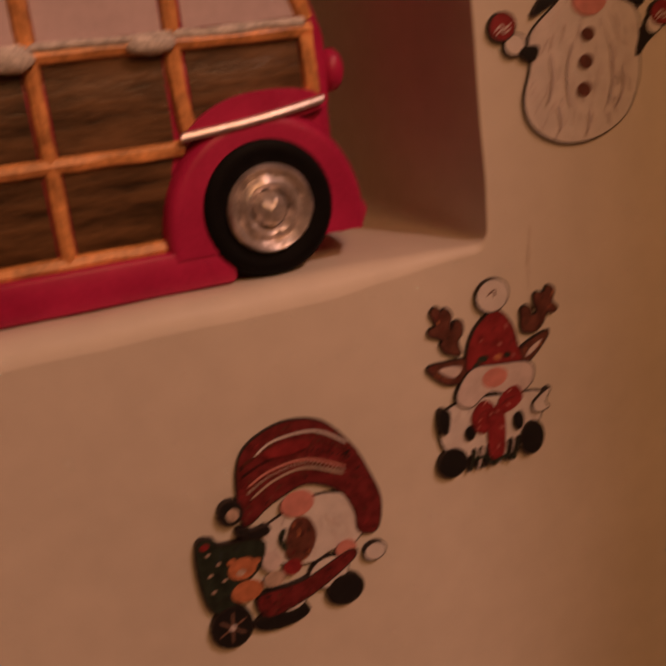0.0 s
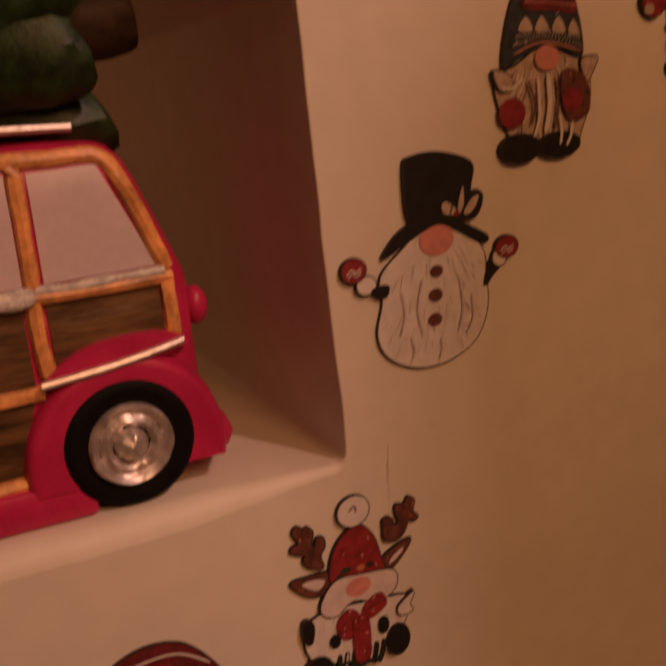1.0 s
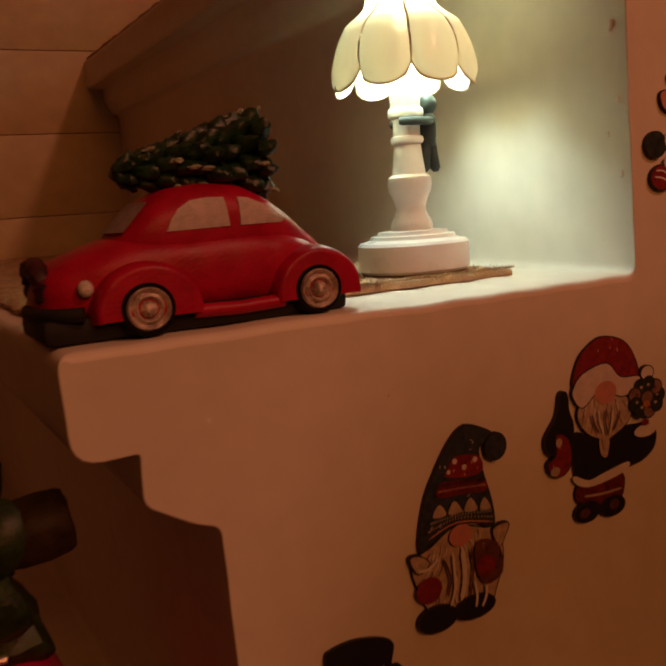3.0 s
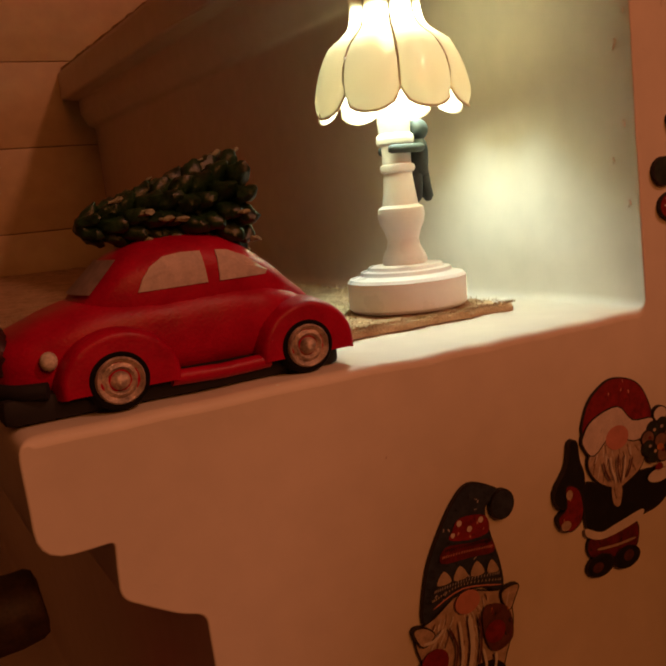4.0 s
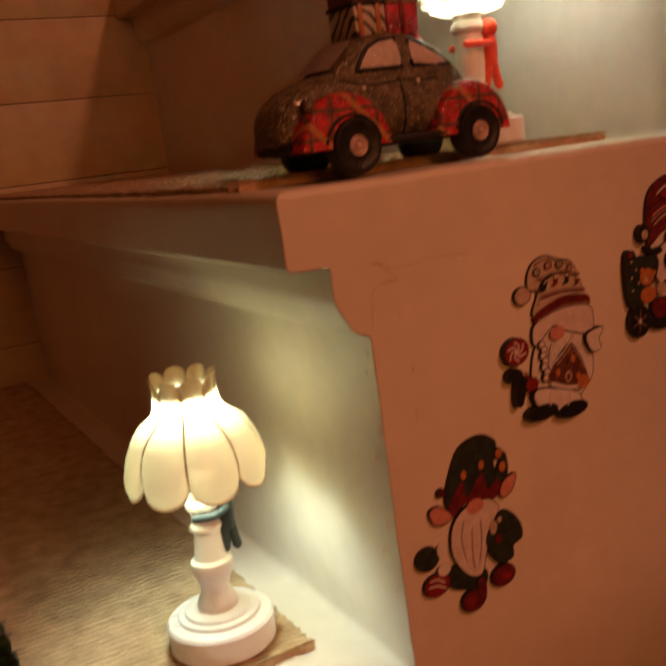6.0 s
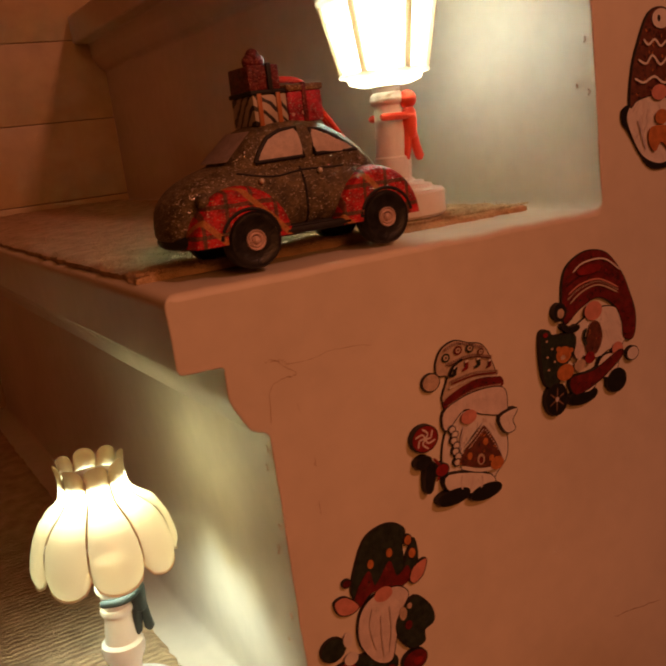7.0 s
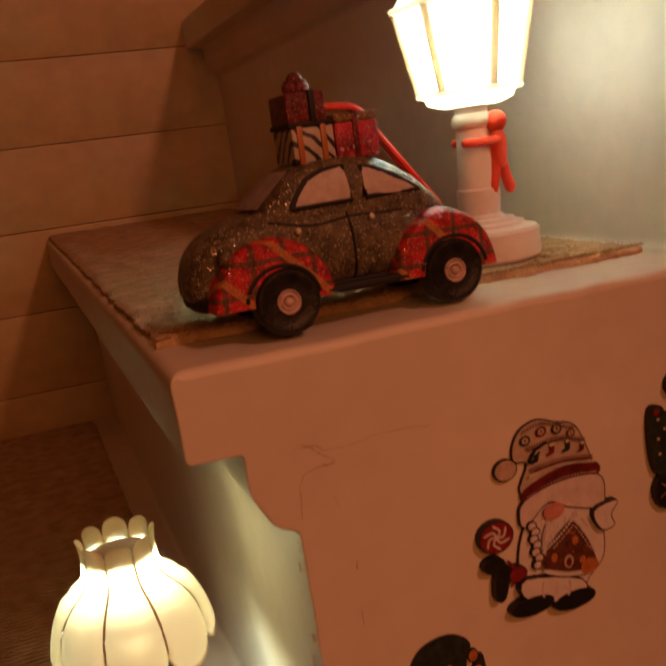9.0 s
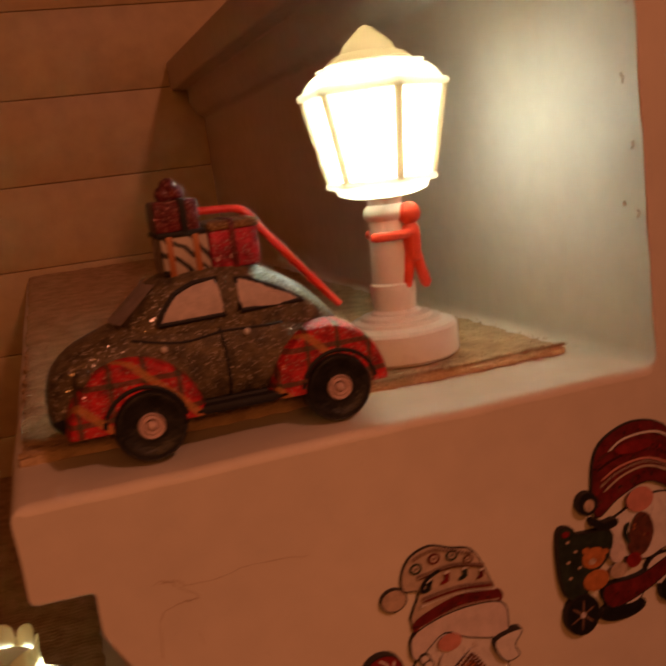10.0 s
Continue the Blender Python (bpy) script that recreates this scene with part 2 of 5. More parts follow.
def build_mat(k, x0, x1, y0):
    """A carpet tread pad with uneven edges."""
    z = (k - 2) * RISE - DROP.get(k, 0)
    bm = bmesh.new()
    nx, ny = 60, 110
    rows = []
    for j in range(ny + 1):
        y = y0 + (DEPTH - 0.004 - y0) * (j / ny) ** 1.4
        row = []
        for i in range(nx + 1):
            x = x0 + (x1 - x0) * i / nx
            e = min(i, nx - i, 3, j)
            w = 0.0022 if e == 0 else 0.0005
            d = w * noise.noise((x * 400, y * 400, k)), w * noise.noise((x * 400, y * 400, k + 7.0))
            h = 0.0032 + 0.0012 * noise.noise((x * 260, y * 260, 2.0 + k)) - (0.0012 if e == 0 else 0)
            row.append((x + d[0], y + d[1], z + h))
        rows.append(row)
    vs = grid_faces(bm, rows, False)
    loop = vs[0] + [r[-1] for r in vs[1:]] + vs[-1][-2::-1] + [r[0] for r in vs[-2:0:-1]]
    low = [bm.verts.new((v.co.x, v.co.y, z + 0.0002)) for v in loop]
    for i in range(len(loop)):
        j = (i + 1) % len(loop)
        bm.faces.new((loop[i], low[i], low[j], loop[j]))
    ob = part("carpet_pad", bm, CARPET)
    rng, tuft = random.Random(k), bmesh.new()
    for _ in range(9000):
        x, y = rng.uniform(x0, x1), y0 + (rng.random() ** 1.6) * 0.4
        if rng.random() < 0.25:
            y = y0 + rng.uniform(-0.0006, 0.001)
        a, h = rng.uniform(0, 6.28), rng.uniform(0.0006, 0.0016)
        c, s, r = math.cos(a) * 0.00022, math.sin(a) * 0.00022, z + 0.0031
        lean = rng.uniform(-0.0007, 0.0007), rng.uniform(-0.0009, 0.0004)
        tuft.faces.new([tuft.verts.new(q) for q in ((x - c, y - s, r), (x + c, y + s, r), (x + lean[0], y + lean[1], r + h))])
    tagged(part("carpet_pile", tuft, CARPET, ob, smooth=False), kind="stuff")
    return tagged(ob, "tan ribbed carpet pad lying on the stair tread", "carpet", "carpet pads on the treads")


build_mat(2, -0.196, -0.018, 0.043)
build_mat(3, -0.0265, 0.156, 0.034)

# small table lamps on the steps


def turned_stand(bm, base_r, base_h, profile):
    lathe(bm, [(base_r - 0.0012, 0), (base_r, 0.0012), (base_r, base_h - 0.0015), (base_r - 0.001, base_h - 0.0003), (base_r - 0.003, base_h)] + profile, n=56)
    return bm


def build_petal_lamp(at):
    root = new("petal_lamp")
    tagged(root, "lit white plastic table lamp with a milky petal shade", "lamp", "small lamps on the steps")
    root.location = at
    mm = 0.001
    base = turned_stand(bmesh.new(), 0.0225, 0.0125, [(r * mm, z * mm) for r, z in
                        [(17.5, 13.2), (17, 14.6), (14.5, 14.9), (14, 16.2), (11, 16.5)]])
    part("base", base, WHITE_PLASTIC, root)
    stem = lathe(bmesh.new(), [(r * mm, z * mm) for r, z in [(8.2, 16), (8.6, 18), (8.0, 20), (6.4, 23), (5.9, 25.5), (6.9, 29), (8.4, 32), (8.9, 35),
                 (8.5, 37.5), (6.8, 38.6), (6.6, 40), (5.8, 46), (5.3, 50.4), (6.3, 51), (6.7, 52.2), (6.3, 53.4), (5.4, 53.8), (5.4, 61)]], n=40)
    part("stem", stem, WHITE_PLASTIC, root)
    candle = lathe(bmesh.new(), [(r * mm, z * mm) for r, z in [(5.6, 60.4), (6.9, 61.2), (7.2, 62.6), (6.8, 64.2), (5.8, 65), (6.1, 69), (6.2, 74), (2, 76)]], n=32)
    part("candle", candle, WHITE_PLASTIC, root)
    bulb = ball(bmesh.new(), (0, 0, 0.099), (0.003, 0.003, 0.005))
    part("bulb", bulb, GLOW, root, "glowing bulb")
    part("cap", lathe(bmesh.new(), [(12.2 * mm, 109 * mm), (12.2 * mm, 110 * mm), (4 * mm, 110.6 * mm)], n=24), WHITE_PLASTIC, root)
    # eight petals: each a curved scalloped sheet
    count, na, nz = 8, 16, 22
    spine = smooth_line([(26.6, 76, 0), (28.2, 80, 0), (28, 85, 0), (26.2, 90, 0), (22.2, 95, 0), (17, 99, 0), (13.6, 103, 0), (12.6, 110, 0), (13.4, 117, 0)], 3)
    for k in range(count):
        bm = bmesh.new()
        rows_out = []
        for j in range(nz + 1):
            row = []
            for i in range(na + 1):
                s = -1 + 2 * i / na
                a = radians(45 * k + 41) + s * radians(22.5)
                lobe = math.sqrt(max(0.0, 1 - s * s))
                t0 = 0.07 * (1 - lobe) ** 0.9
                t1 = 1 - 0.1 * (1 - lobe)
                t = t0 + (t1 - t0) * j / nz
                f = max(0.0, min(0.9999, t)) * (len(spine) - 1)
                q = spine[int(f)].lerp(spine[int(f) + 1], f - int(f))
                r = q.x * (1 + 0.13 * (lobe - 0.75)) * mm
                rim = 0.0006 if (j == 0 or abs(s) > 0.9) else 0.0
                row.append(((r + rim) * math.cos(a), (r + rim) * math.sin(a), (q.y - (5.5 * lobe if t < 0.3 else 5.5 * lobe * max(0, (0.5 - t) / 0.2)) * 1.0 + 1.0) * mm))
            rows_out.append(row)
        grid_faces(bm, rows_out, False)
        edge = [r[0] for r in rows_out[::-1]] + rows_out[0][1:-1] + [r[-1] for r in rows_out]
        petal = part("petal", bm, SHADE, root, "milky shade petal")
        part("rim", tube(bmesh.new(), edge[::2], 0.0005, 6), RIM_PLASTIC, petal)
    return root


def build_lantern(at):
    root = new("lantern_lamp")
    tagged(root, "lit white plastic street lantern lamp with six milky panes", "lamp", "small lamps on the steps")
    root.location = at
    mm = 0.001
    base = turned_stand(bmesh.new(), 0.0215, 0.012, [(r * mm, z * mm) for r, z in [(16.4, 12.6), (16, 13.8), (13, 14.2), (12.6, 15.4), (9.6, 15.8)]])
    part("base", base, WHITE_PLASTIC, root)
    stem = lathe(bmesh.new(), [(r * mm, z * mm) for r, z in [(9.2, 15), (8.8, 16.6), (7.6, 17.4), (8.1, 22), (8.2, 26.5), (7.4, 27.2), (7.2, 29), (6.5, 42), (6.2, 49),
                 (7.4, 50), (7.8, 51.6), (7.2, 53.4), (6, 54.6), (6.4, 57), (8.6, 58.6)]], n=40)
    part("pole", stem, WHITE_PLASTIC, root)

    def hexagon(r, z, turn=29):
        return [(r * mm * math.cos(radians(60 * i + turn)), r * mm * math.sin(radians(60 * i + turn)), z * mm) for i in range(6)]
    for prof, name in (([(9, 57), (12, 57.6), (16, 59), (16.8, 61.2), (19.6, 61.6), (20.2, 62.6), (19.6, 63.8), (16, 63.8)], "collar"),
                       ([(24.4, 92.2), (26.4, 92.6), (27, 93.6), (26.4, 94.8), (24.6, 95.2), (22.4, 98.4), (20, 100.2), (18.6, 100.8), (19.2, 101.4), (18.6, 102.2), (9, 102.6)], "roof")):
        bm = bmesh.new()
        grid_faces(bm, [hexagon(r, z) for r, z in prof], True, True)
        bmesh.ops.bevel(bm, geom=bm.edges[:], offset=0.0003, segments=1, affect="EDGES")
        part(name, bm, ROOF_PLASTIC, root)
    part("finial", lathe(bmesh.new(), [(r * mm, z * mm) for r, z in [(14.5, 101.4), (15, 103), (12.6, 105), (9.8, 106), (8, 109), (5.2, 111.6), (2.4, 114), (0.6, 115)]], n=32), ROOF_PLASTIC, root)
    lo, hi = hexagon(18, 63.4), hexagon(24.4, 93)
    for i in range(6):
        j = (i + 1) % 6
        bm = bmesh.new()
        bm.faces.new([bm.verts.new(p) for p in (lo[i], lo[j], hi[j], hi[i])])
        bmesh.ops.solidify(bm, geom=bm.faces[:], thickness=0.0006)
        part("pane", bm, PANE, root)
        part("rib", tube(bmesh.new(), [Vector(lo[i]) * 1.0, Vector(hi[i])], 0.0016, 8), RIB_PLASTIC, root)
    part("bulb", ball(bmesh.new(), (0, 0, 0.074), (0.003, 0.003, 0.005)), GLOW, root, "glowing bulb")
    return root


def build_figure(at, mat, label, turn, arm, stride):
    """A little clay stick figure that clings to the lamp."""
    bm = bmesh.new()
    mm = 0.001
    ball(bm, (0, 0, 26 * mm), 4.1 * mm)
    tube(bm, [(0, 0, z * mm) for z in (23, 21, 18, 14, 10, 9)], [r * mm for r in (2, 3.1, 3.4, 3.2, 2.8, 1.5)], 14)
    for s in (-1, 1):
        tube(bm, [(s * 1.3 * mm, 0, 12 * mm), (s * (0.8 + 0.4 * stride) * mm, 0, 6 * mm), (s * stride * mm, 0, 1 * mm), (s * (stride + 0.1) * mm, 0, -0.6 * mm)], [1.9 * mm, 2 * mm, 2.1 * mm, 1 * mm], 12)
        reach = arm[0] if s < 0 else arm[1]
        tube(bm, smooth_line([(0, s * 1.6 * mm, 19.5 * mm), (-5 * mm, s * reach[0] * mm, 19.2 * mm), (-10 * mm, s * reach[1] * mm, 19.2 * mm), ((-16 if s < 0 else -10.5) * mm, s * reach[2] * mm, 19.4 * mm)], 4),
             [1.7 * mm] * 12 + [1.2 * mm], 10)
    ob = part("clay_figure", bm, mat)
    ob.matrix_world = Matrix.Translation(at) @ pose(0, 0, 0, 0, 0, turn)
    return tagged(ob, label, "figurine")


GLOW = bpy.data.materials.new("bulb_glow")
GLOW.use_nodes = True
GLOW.node_tree.nodes["Principled BSDF"].inputs["Emission Color"].default_value = (0.9, 1.0, 0.86, 1)
GLOW.node_tree.nodes["Principled BSDF"].inputs["Emission Strength"].default_value = 60
CLAY_DARK = material("dark_green_clay", (0.03, 0.045, 0.045), 0.55, spread=0.1)
CLAY_RED = material("red_orange_clay", (0.75, 0.06, 0.02), 0.5, spread=0.08)

LAMP_A, LAMP_B = (-0.0478, 0.069, 0.0028), (0.1055, 0.063, RISE + 0.0028)
build_petal_lamp(LAMP_A)
build_lantern(LAMP_B)
build_figure((LAMP_A[0] + 0.009, LAMP_A[1] - 0.002, 0.0425), CLAY_DARK, "dark green clay figure hugging the white lamp stem", 0, ((5.6, 6.2, 3.6), (9.6, 10, 6)), 2.6)
build_figure((LAMP_B[0] + 0.0065, LAMP_B[1] - 0.006, RISE + 0.0275), CLAY_RED, "bright red clay figure hugging the lantern pole", 0, ((2.4, 2.8, 2.4), (13, 14, 9)), 3.9)
lamp("petal_lamp_bulb", "POINT", (LAMP_A[0], LAMP_A[1], LAMP_A[2] + 0.1), (0, 0, 0), 0.39, (0.78, 1.0, 0.93), 0.012)
lamp("lantern_bulb", "POINT", (LAMP_B[0], LAMP_B[1], LAMP_B[2] + 0.074), (0, 0, 0), 2.1, (0.9, 1.0, 0.93), 0.008)

# toy cars


class Shell:
    """A rounded body skinned over stations (x, low, high, half width), in millimetres."""

    def __init__(self, stations, power=3.0, n=36):
        self.power = power
        pts = [Vector(s) for s in stations]
        self.rows = smooth_line(pts, 6)
        self.n = n

    def skin(self, bm):
        rows = []
        for x, lo, hi, w in self.rows:
            ring = []
            for k in range(self.n):
                c, s = math.cos(6.2832 * k / self.n), math.sin(6.2832 * k / self.n)
                e = 2 / self.power
                ring.append((x * 0.001, math.copysign(abs(c) ** e, c) * w * 0.001, ((lo + hi) / 2 + math.copysign(abs(s) ** e, s) * (hi - lo) / 2) * 0.001))
            rows.append(ring)
        grid_faces(bm, rows, True, True)
        return bm

    def side(self, x, z):
        a = min(self.rows, key=lambda r: abs(r.x - x))
        q = abs(z - (a.y + a.z) / 2) / max(0.1, (a.z - a.y) / 2)
        return a.w * (1 - min(q, 0.999) ** self.power) ** (1 / self.power)


class Pair:
    """The outer of two shells."""

    def __init__(self, a, b):
        self.a, self.b = a, b

    def side(self, x, z):
        return max(self.a.side(x, z), self.b.side(x, z))


def patch(bm, shell, outline, lift, sign, rings=5, curved=True, thick=0.6):
    """A pane or panel laid on the side of a shell."""
    pts = [p.xy for p in smooth_line([(x, z, 0) for x, z in outline], 4, True)] if curved else []
    if not curved:
        for i, p in enumerate(outline):
            q = outline[(i + 1) % len(outline)]
            pts += [Vector(p).lerp(Vector(q), j / 5) for j in range(5)]
    mid = sum(pts, Vector((0, 0))) / len(pts)
    rows = []
    for f, off in [(1, lift - thick)] + [(1 - j / rings, lift) for j in range(rings)]:
        rows.append([((mid + (p - mid) * f).x * 0.001, sign * (shell.side(*(mid + (p - mid) * f)) + off) * 0.001, (mid + (p - mid) * f).y * 0.001) for p in pts])
    vs = grid_faces(bm, rows, True)
    bm.faces.new(vs[-1])
    return bm


def bar(bm, shell, points, width, lift, sign, round_ends=True):
    """A moulding that follows the side of a shell."""
    path = smooth_line([(x, z, 0) for x, z in points], 5)
    tube(bm, [(p.x * 0.001, sign * (shell.side(p.x, p.y) + lift) * 0.001, p.y * 0.001) for p in path], width * 0.0005, 8)
    return bm


def wheel(parent, at, r, w, sign, tyre_mat, cap_mat, cap_r, cap_profile, label):
    turn = Matrix.Translation([c * 0.001 for c in at]) @ Matrix.Rotation(radians(90 * sign), 4, "X")
    bm = lathe(bmesh.new(), [(a * r * 0.001, b * w * 0.001) for a, b in [(0.5, -0.5), (0.9, -0.5), (0.99, -0.38), (1, -0.1), (1, 0.2), (0.97, 0.38), (0.9, 0.48), (0.78, 0.5), (0.7, 0.44), (0.45, 0.42)]], n=44)
    bm.transform(turn)
    tyre = part("wheel", bm, tyre_mat, parent)
    bm = lathe(bmesh.new(), [(a * cap_r * 0.001, (0.42 * w + b * cap_r) * 0.001) for a, b in cap_profile], n=40)
    for v in bm.verts:
        v.co.z += cap_r * 0.00007 * noise.noise(v.co * 420) + cap_r * 0.00004 * noise.noise(v.co * 1100)
    bm.transform(turn)
    part("hubcap", bm, cap_mat, tyre, label)
    return tyre


def arch(bm, at, rx, rz, y0, y1, sign, floor, bulge=0.2, start=-10, end=190):
    """A swollen fender over a wheel."""
    rows = []
    for j in range(13):
        t = j / 12
        s = math.sin(t * math.pi / 2)
        y = y0 + (y1 - y0) * s
        k = math.cos(t * math.pi / 2) ** 0.6 * bulge + (1 - bulge)
        rows.append([((at[0] + math.cos(radians(start + (end - start) * i / 28)) * rx * k) * 0.001, sign * y * 0.001,
                      max(floor, at[1] + math.sin(radians(start + (end - start) * i / 28)) * rz * k) * 0.001) for i in range(29)])
    vs = grid_faces(bm, rows, False)
    bm.faces.new(vs[-1])
    return bm


def fir_tree(parent, tip, butt, radius, tiers, ridges, needle, snow, seed, trunk=None, frost=0.5, deep=0.16):
    """A moulded fir lying on a roof: ridged skirts of boughs along a spine, frost on their ends."""
    rng = random.Random(seed)
    a, b = Vector(tip) * 0.001, Vector(butt) * 0.001
    d = (b - a).normalized()
    side = d.cross(Vector((0, 0, 1))).normalized()
    u = side.cross(d)
    length, r_max = (b - a).length, radius * 0.001
    green, flakes = bmesh.new(), []
    for k in range(tiers):
        t0, t1 = k / tiers, (k + 1.12) / tiers if k < tiers - 1 else 1.0
        r0, r1 = r_max * (0.1 + 0.76 * t0), r_max * (0.32 + 0.68 * min(1.0, t1))
        count = int(ridges * (0.45 + 0.55 * t1))
        phase = rng.uniform(0, 6.28)
        jag = [rng.uniform(0.0, 1.0) for _ in range(count)]
        n = count * 8
        rows = []
        for f, swell in ((0, 1.0), (0.12, 1.08), (0.25, 1.1), (0.4, 1.1), (0.55, 1.09), (0.7, 1.07), (0.82, 1.05), (0.92, 1.02), (1.0, 0.96), (1.02, 0.88), (0.96, 0.7), (0.8, 0.3)):
            ring = []
            for i in range(n):
                ang = 6.2832 * i / n + phase
                lobe = abs(math.cos(math.pi * i / 8)) ** 0.7
                own = jag[int(((i + 4) % n) / 8)]
                under = swell < 0.96
                along = t0 + (t1 - t0) * min(f, 1.0) + (0.35 * (lobe - 0.5) + 0.3 * (own - 0.5)) * min(f, 1.0) ** 2 / tiers * (0.6 if k == tiers - 1 else 1)
                r = (r0 + (r1 - r0) * min(f, 1.0) ** 0.8) * swell * (1 - deep * (1 - lobe) * (0.4 + min(f, 1.0)) + 0.14 * (own - 0.5) * min(f, 1.0))
                p = a + d * (length * along) + (side * math.cos(ang) + u * math.sin(ang)) * r
                p += Vector(noise.noise_vector(p * 500)) * r_max * (0.02 if under else 0.045) + Vector(noise.noise_vector(p * 1500)) * r_max * 0.02
                ring.append(p)
            rows.append(ring)
        grid_faces(green, rows, True, True)
        for j in range(count):
            if rng.random() > frost:
                continue
            c = rows[7][(j * 8) % n].lerp(rows[8][(j * 8) % n], 0.5)
            white = bmesh.new()
            out = (c - (a + d * (c - a).dot(d))).normalized()
            q = (d + out * 0.4).normalized().to_track_quat("Z", "Y").to_matrix().to_4x4()
            size = r_max * rng.uniform(0.05, 0.1)
            bmesh.ops.create_icosphere(white, subdivisions=2, radius=1, matrix=Matrix.Translation(c) @ q @ Matrix.Diagonal((size, size * 0.6, size * 1.5, 1)))
            for v in white.verts:
                v.co += Vector(noise.noise_vector(v.co * 900)) * size * 0.5
            flakes.append(white)
    tree = part("fir_tree", green, needle, parent, "dark green moulded fir tree")
    for bm in flakes:
        part("frosted_bough", bm, snow, tree)
    if trunk:
        bm = lathe(bmesh.new(), [(trunk * k * 0.001, z * 0.001) for k, z in [(0.8, -8), (0.9, -1), (1, 4), (1.02, 12), (0.97, 18), (0.88, 20), (0.6, 20.6)]], n=28)
        for v in bm.verts:
            v.co += Vector(noise.noise_vector(v.co * 300)) * 0.0005
        bm.transform(Matrix.Translation(b) @ d.to_track_quat("Z", "Y").to_matrix().to_4x4())
        part("trunk", bm, BARK, tree, "dark sawn trunk end")
    return tree


def glitter(name, colour, fleck, share):
    m = material(name, colour, 0.5, spread=0.35, size=250, fine=2500, bump=0.5, dist=0.0004)
    n, l = m.node_tree.nodes, m.node_tree.links
    b = n["Principled BSDF"]
    v = n.new("ShaderNodeTexVoronoi")
    v.inputs["Scale"].default_value = 3000
    l.new(n["Texture Coordinate"].outputs["Object"], v.inputs["Vector"])
    sep = n.new("ShaderNodeSeparateColor")
    l.new(v.outputs["Color"], sep.inputs[0])
    step = n.new("ShaderNodeMath")
    step.operation, step.inputs[1].default_value = "GREATER_THAN", 1 - share
    l.new(sep.outputs[0], step.inputs[0])
    mix = n.new("ShaderNodeMix")
    mix.data_type = "RGBA"
    old = b.inputs["Base Color"].links[0].from_socket
    l.new(step.outputs[0], mix.inputs["Factor"]), l.new(old, mix.inputs["A"])
    mix.inputs["B"].default_value = (*fleck, 1)
    l.new(mix.outputs["Result"], b.inputs["Base Color"])
    half = n.new("ShaderNodeMath")
    half.operation, half.inputs[1].default_value = "MULTIPLY", 0.5
    l.new(step.outputs[0], half.inputs[0]), l.new(half.outputs[0], b.inputs["Metallic"])
    rough = n.new("ShaderNodeMath")
    rough.operation, rough.inputs[1].default_value, rough.inputs[2].default_value = "MULTIPLY_ADD", -0.3, 0.55
    l.new(step.outputs[0], rough.inputs[0]), l.new(rough.outputs[0], b.inputs["Roughness"])
    tilt, geo, norm = n.new("ShaderNodeVectorMath"), n.new("ShaderNodeNewGeometry"), n.new("ShaderNodeVectorMath")
    sub = n.new("ShaderNodeVectorMath")
    sub.operation, sub.inputs[1].default_value = "SUBTRACT", (0.5, 0.5, 0.5)
    l.new(v.outputs["Color"], sub.inputs[0])
    tilt.operation, tilt.inputs[1].default_value = "MULTIPLY_ADD", (0.8, 0.8, 0.8)
    l.new(sub.outputs[0], tilt.inputs[0]), l.new(geo.outputs["Normal"], tilt.inputs[2])
    norm.operation = "NORMALIZE"
    l.new(tilt.outputs[0], norm.inputs[0]), l.new(norm.outputs[0], b.inputs["Normal"])
    return m


def plaid(name, ground, stripe, thin):
    m = glitter(name, ground, (0.9, 0.6, 0.5), 0.05)
    n, l = m.node_tree.nodes, m.node_tree.links
    b = n["Principled BSDF"]
    base = b.inputs["Base Color"].links[0].from_socket
    for axis, colour, scale, cut in (("X", stripe, 34, 0.94), ("Z", stripe, 34, 0.94), ("DIAGONAL", thin, 26, 0.965)):
        w = n.new("ShaderNodeTexWave")
        w.bands_direction, w.inputs["Scale"].default_value = axis, scale
        w.inputs["Distortion"].default_value = 0.6
        l.new(n["Texture Coordinate"].outputs["Object"], w.inputs["Vector"])
        s = n.new("ShaderNodeMath")
        s.operation, s.inputs[1].default_value = "GREATER_THAN", cut
        l.new(w.outputs["Fac"], s.inputs[0])
        f = n.new("ShaderNodeMath")
        f.operation, f.inputs[1].default_value = "MULTIPLY", 0.75
        l.new(s.outputs[0], f.inputs[0])
        mix = n.new("ShaderNodeMix")
        mix.data_type = "RGBA"
        l.new(f.outputs[0], mix.inputs["Factor"]), l.new(base, mix.inputs["A"])
        mix.inputs["B"].default_value = (*colour, 1)
        base = mix.outputs["Result"]
    l.new(base, b.inputs["Base Color"])
    return m


RED_PAINT = material("worn_red_paint", (0.42, 0.0, 0.025), 0.4, spread=0.12, size=120, fine=1100, bump=0.4, dist=0.0005, specular=0.28)
CHERRY = material("glossy_cherry_paint", (0.44, 0.0, 0.07), 0.38, spread=0.1, size=60, fine=700, bump=0.05, specular=0.4)
DIM_GLASS = material("painted_window_grey", (0.55, 0.45, 0.42), 0.6, spread=0.12, size=300, fine=1500, bump=0.15, dist=0.0003)
MILK_GLASS = material("milky_window", (0.62, 0.5, 0.52), 0.4, spread=0.06, size=60, fine=400, bump=0.03)
TYRE = material("black_tyre", (0.006, 0.005, 0.005), 0.65, spread=0.2, size=200, fine=900, specular=0.12)
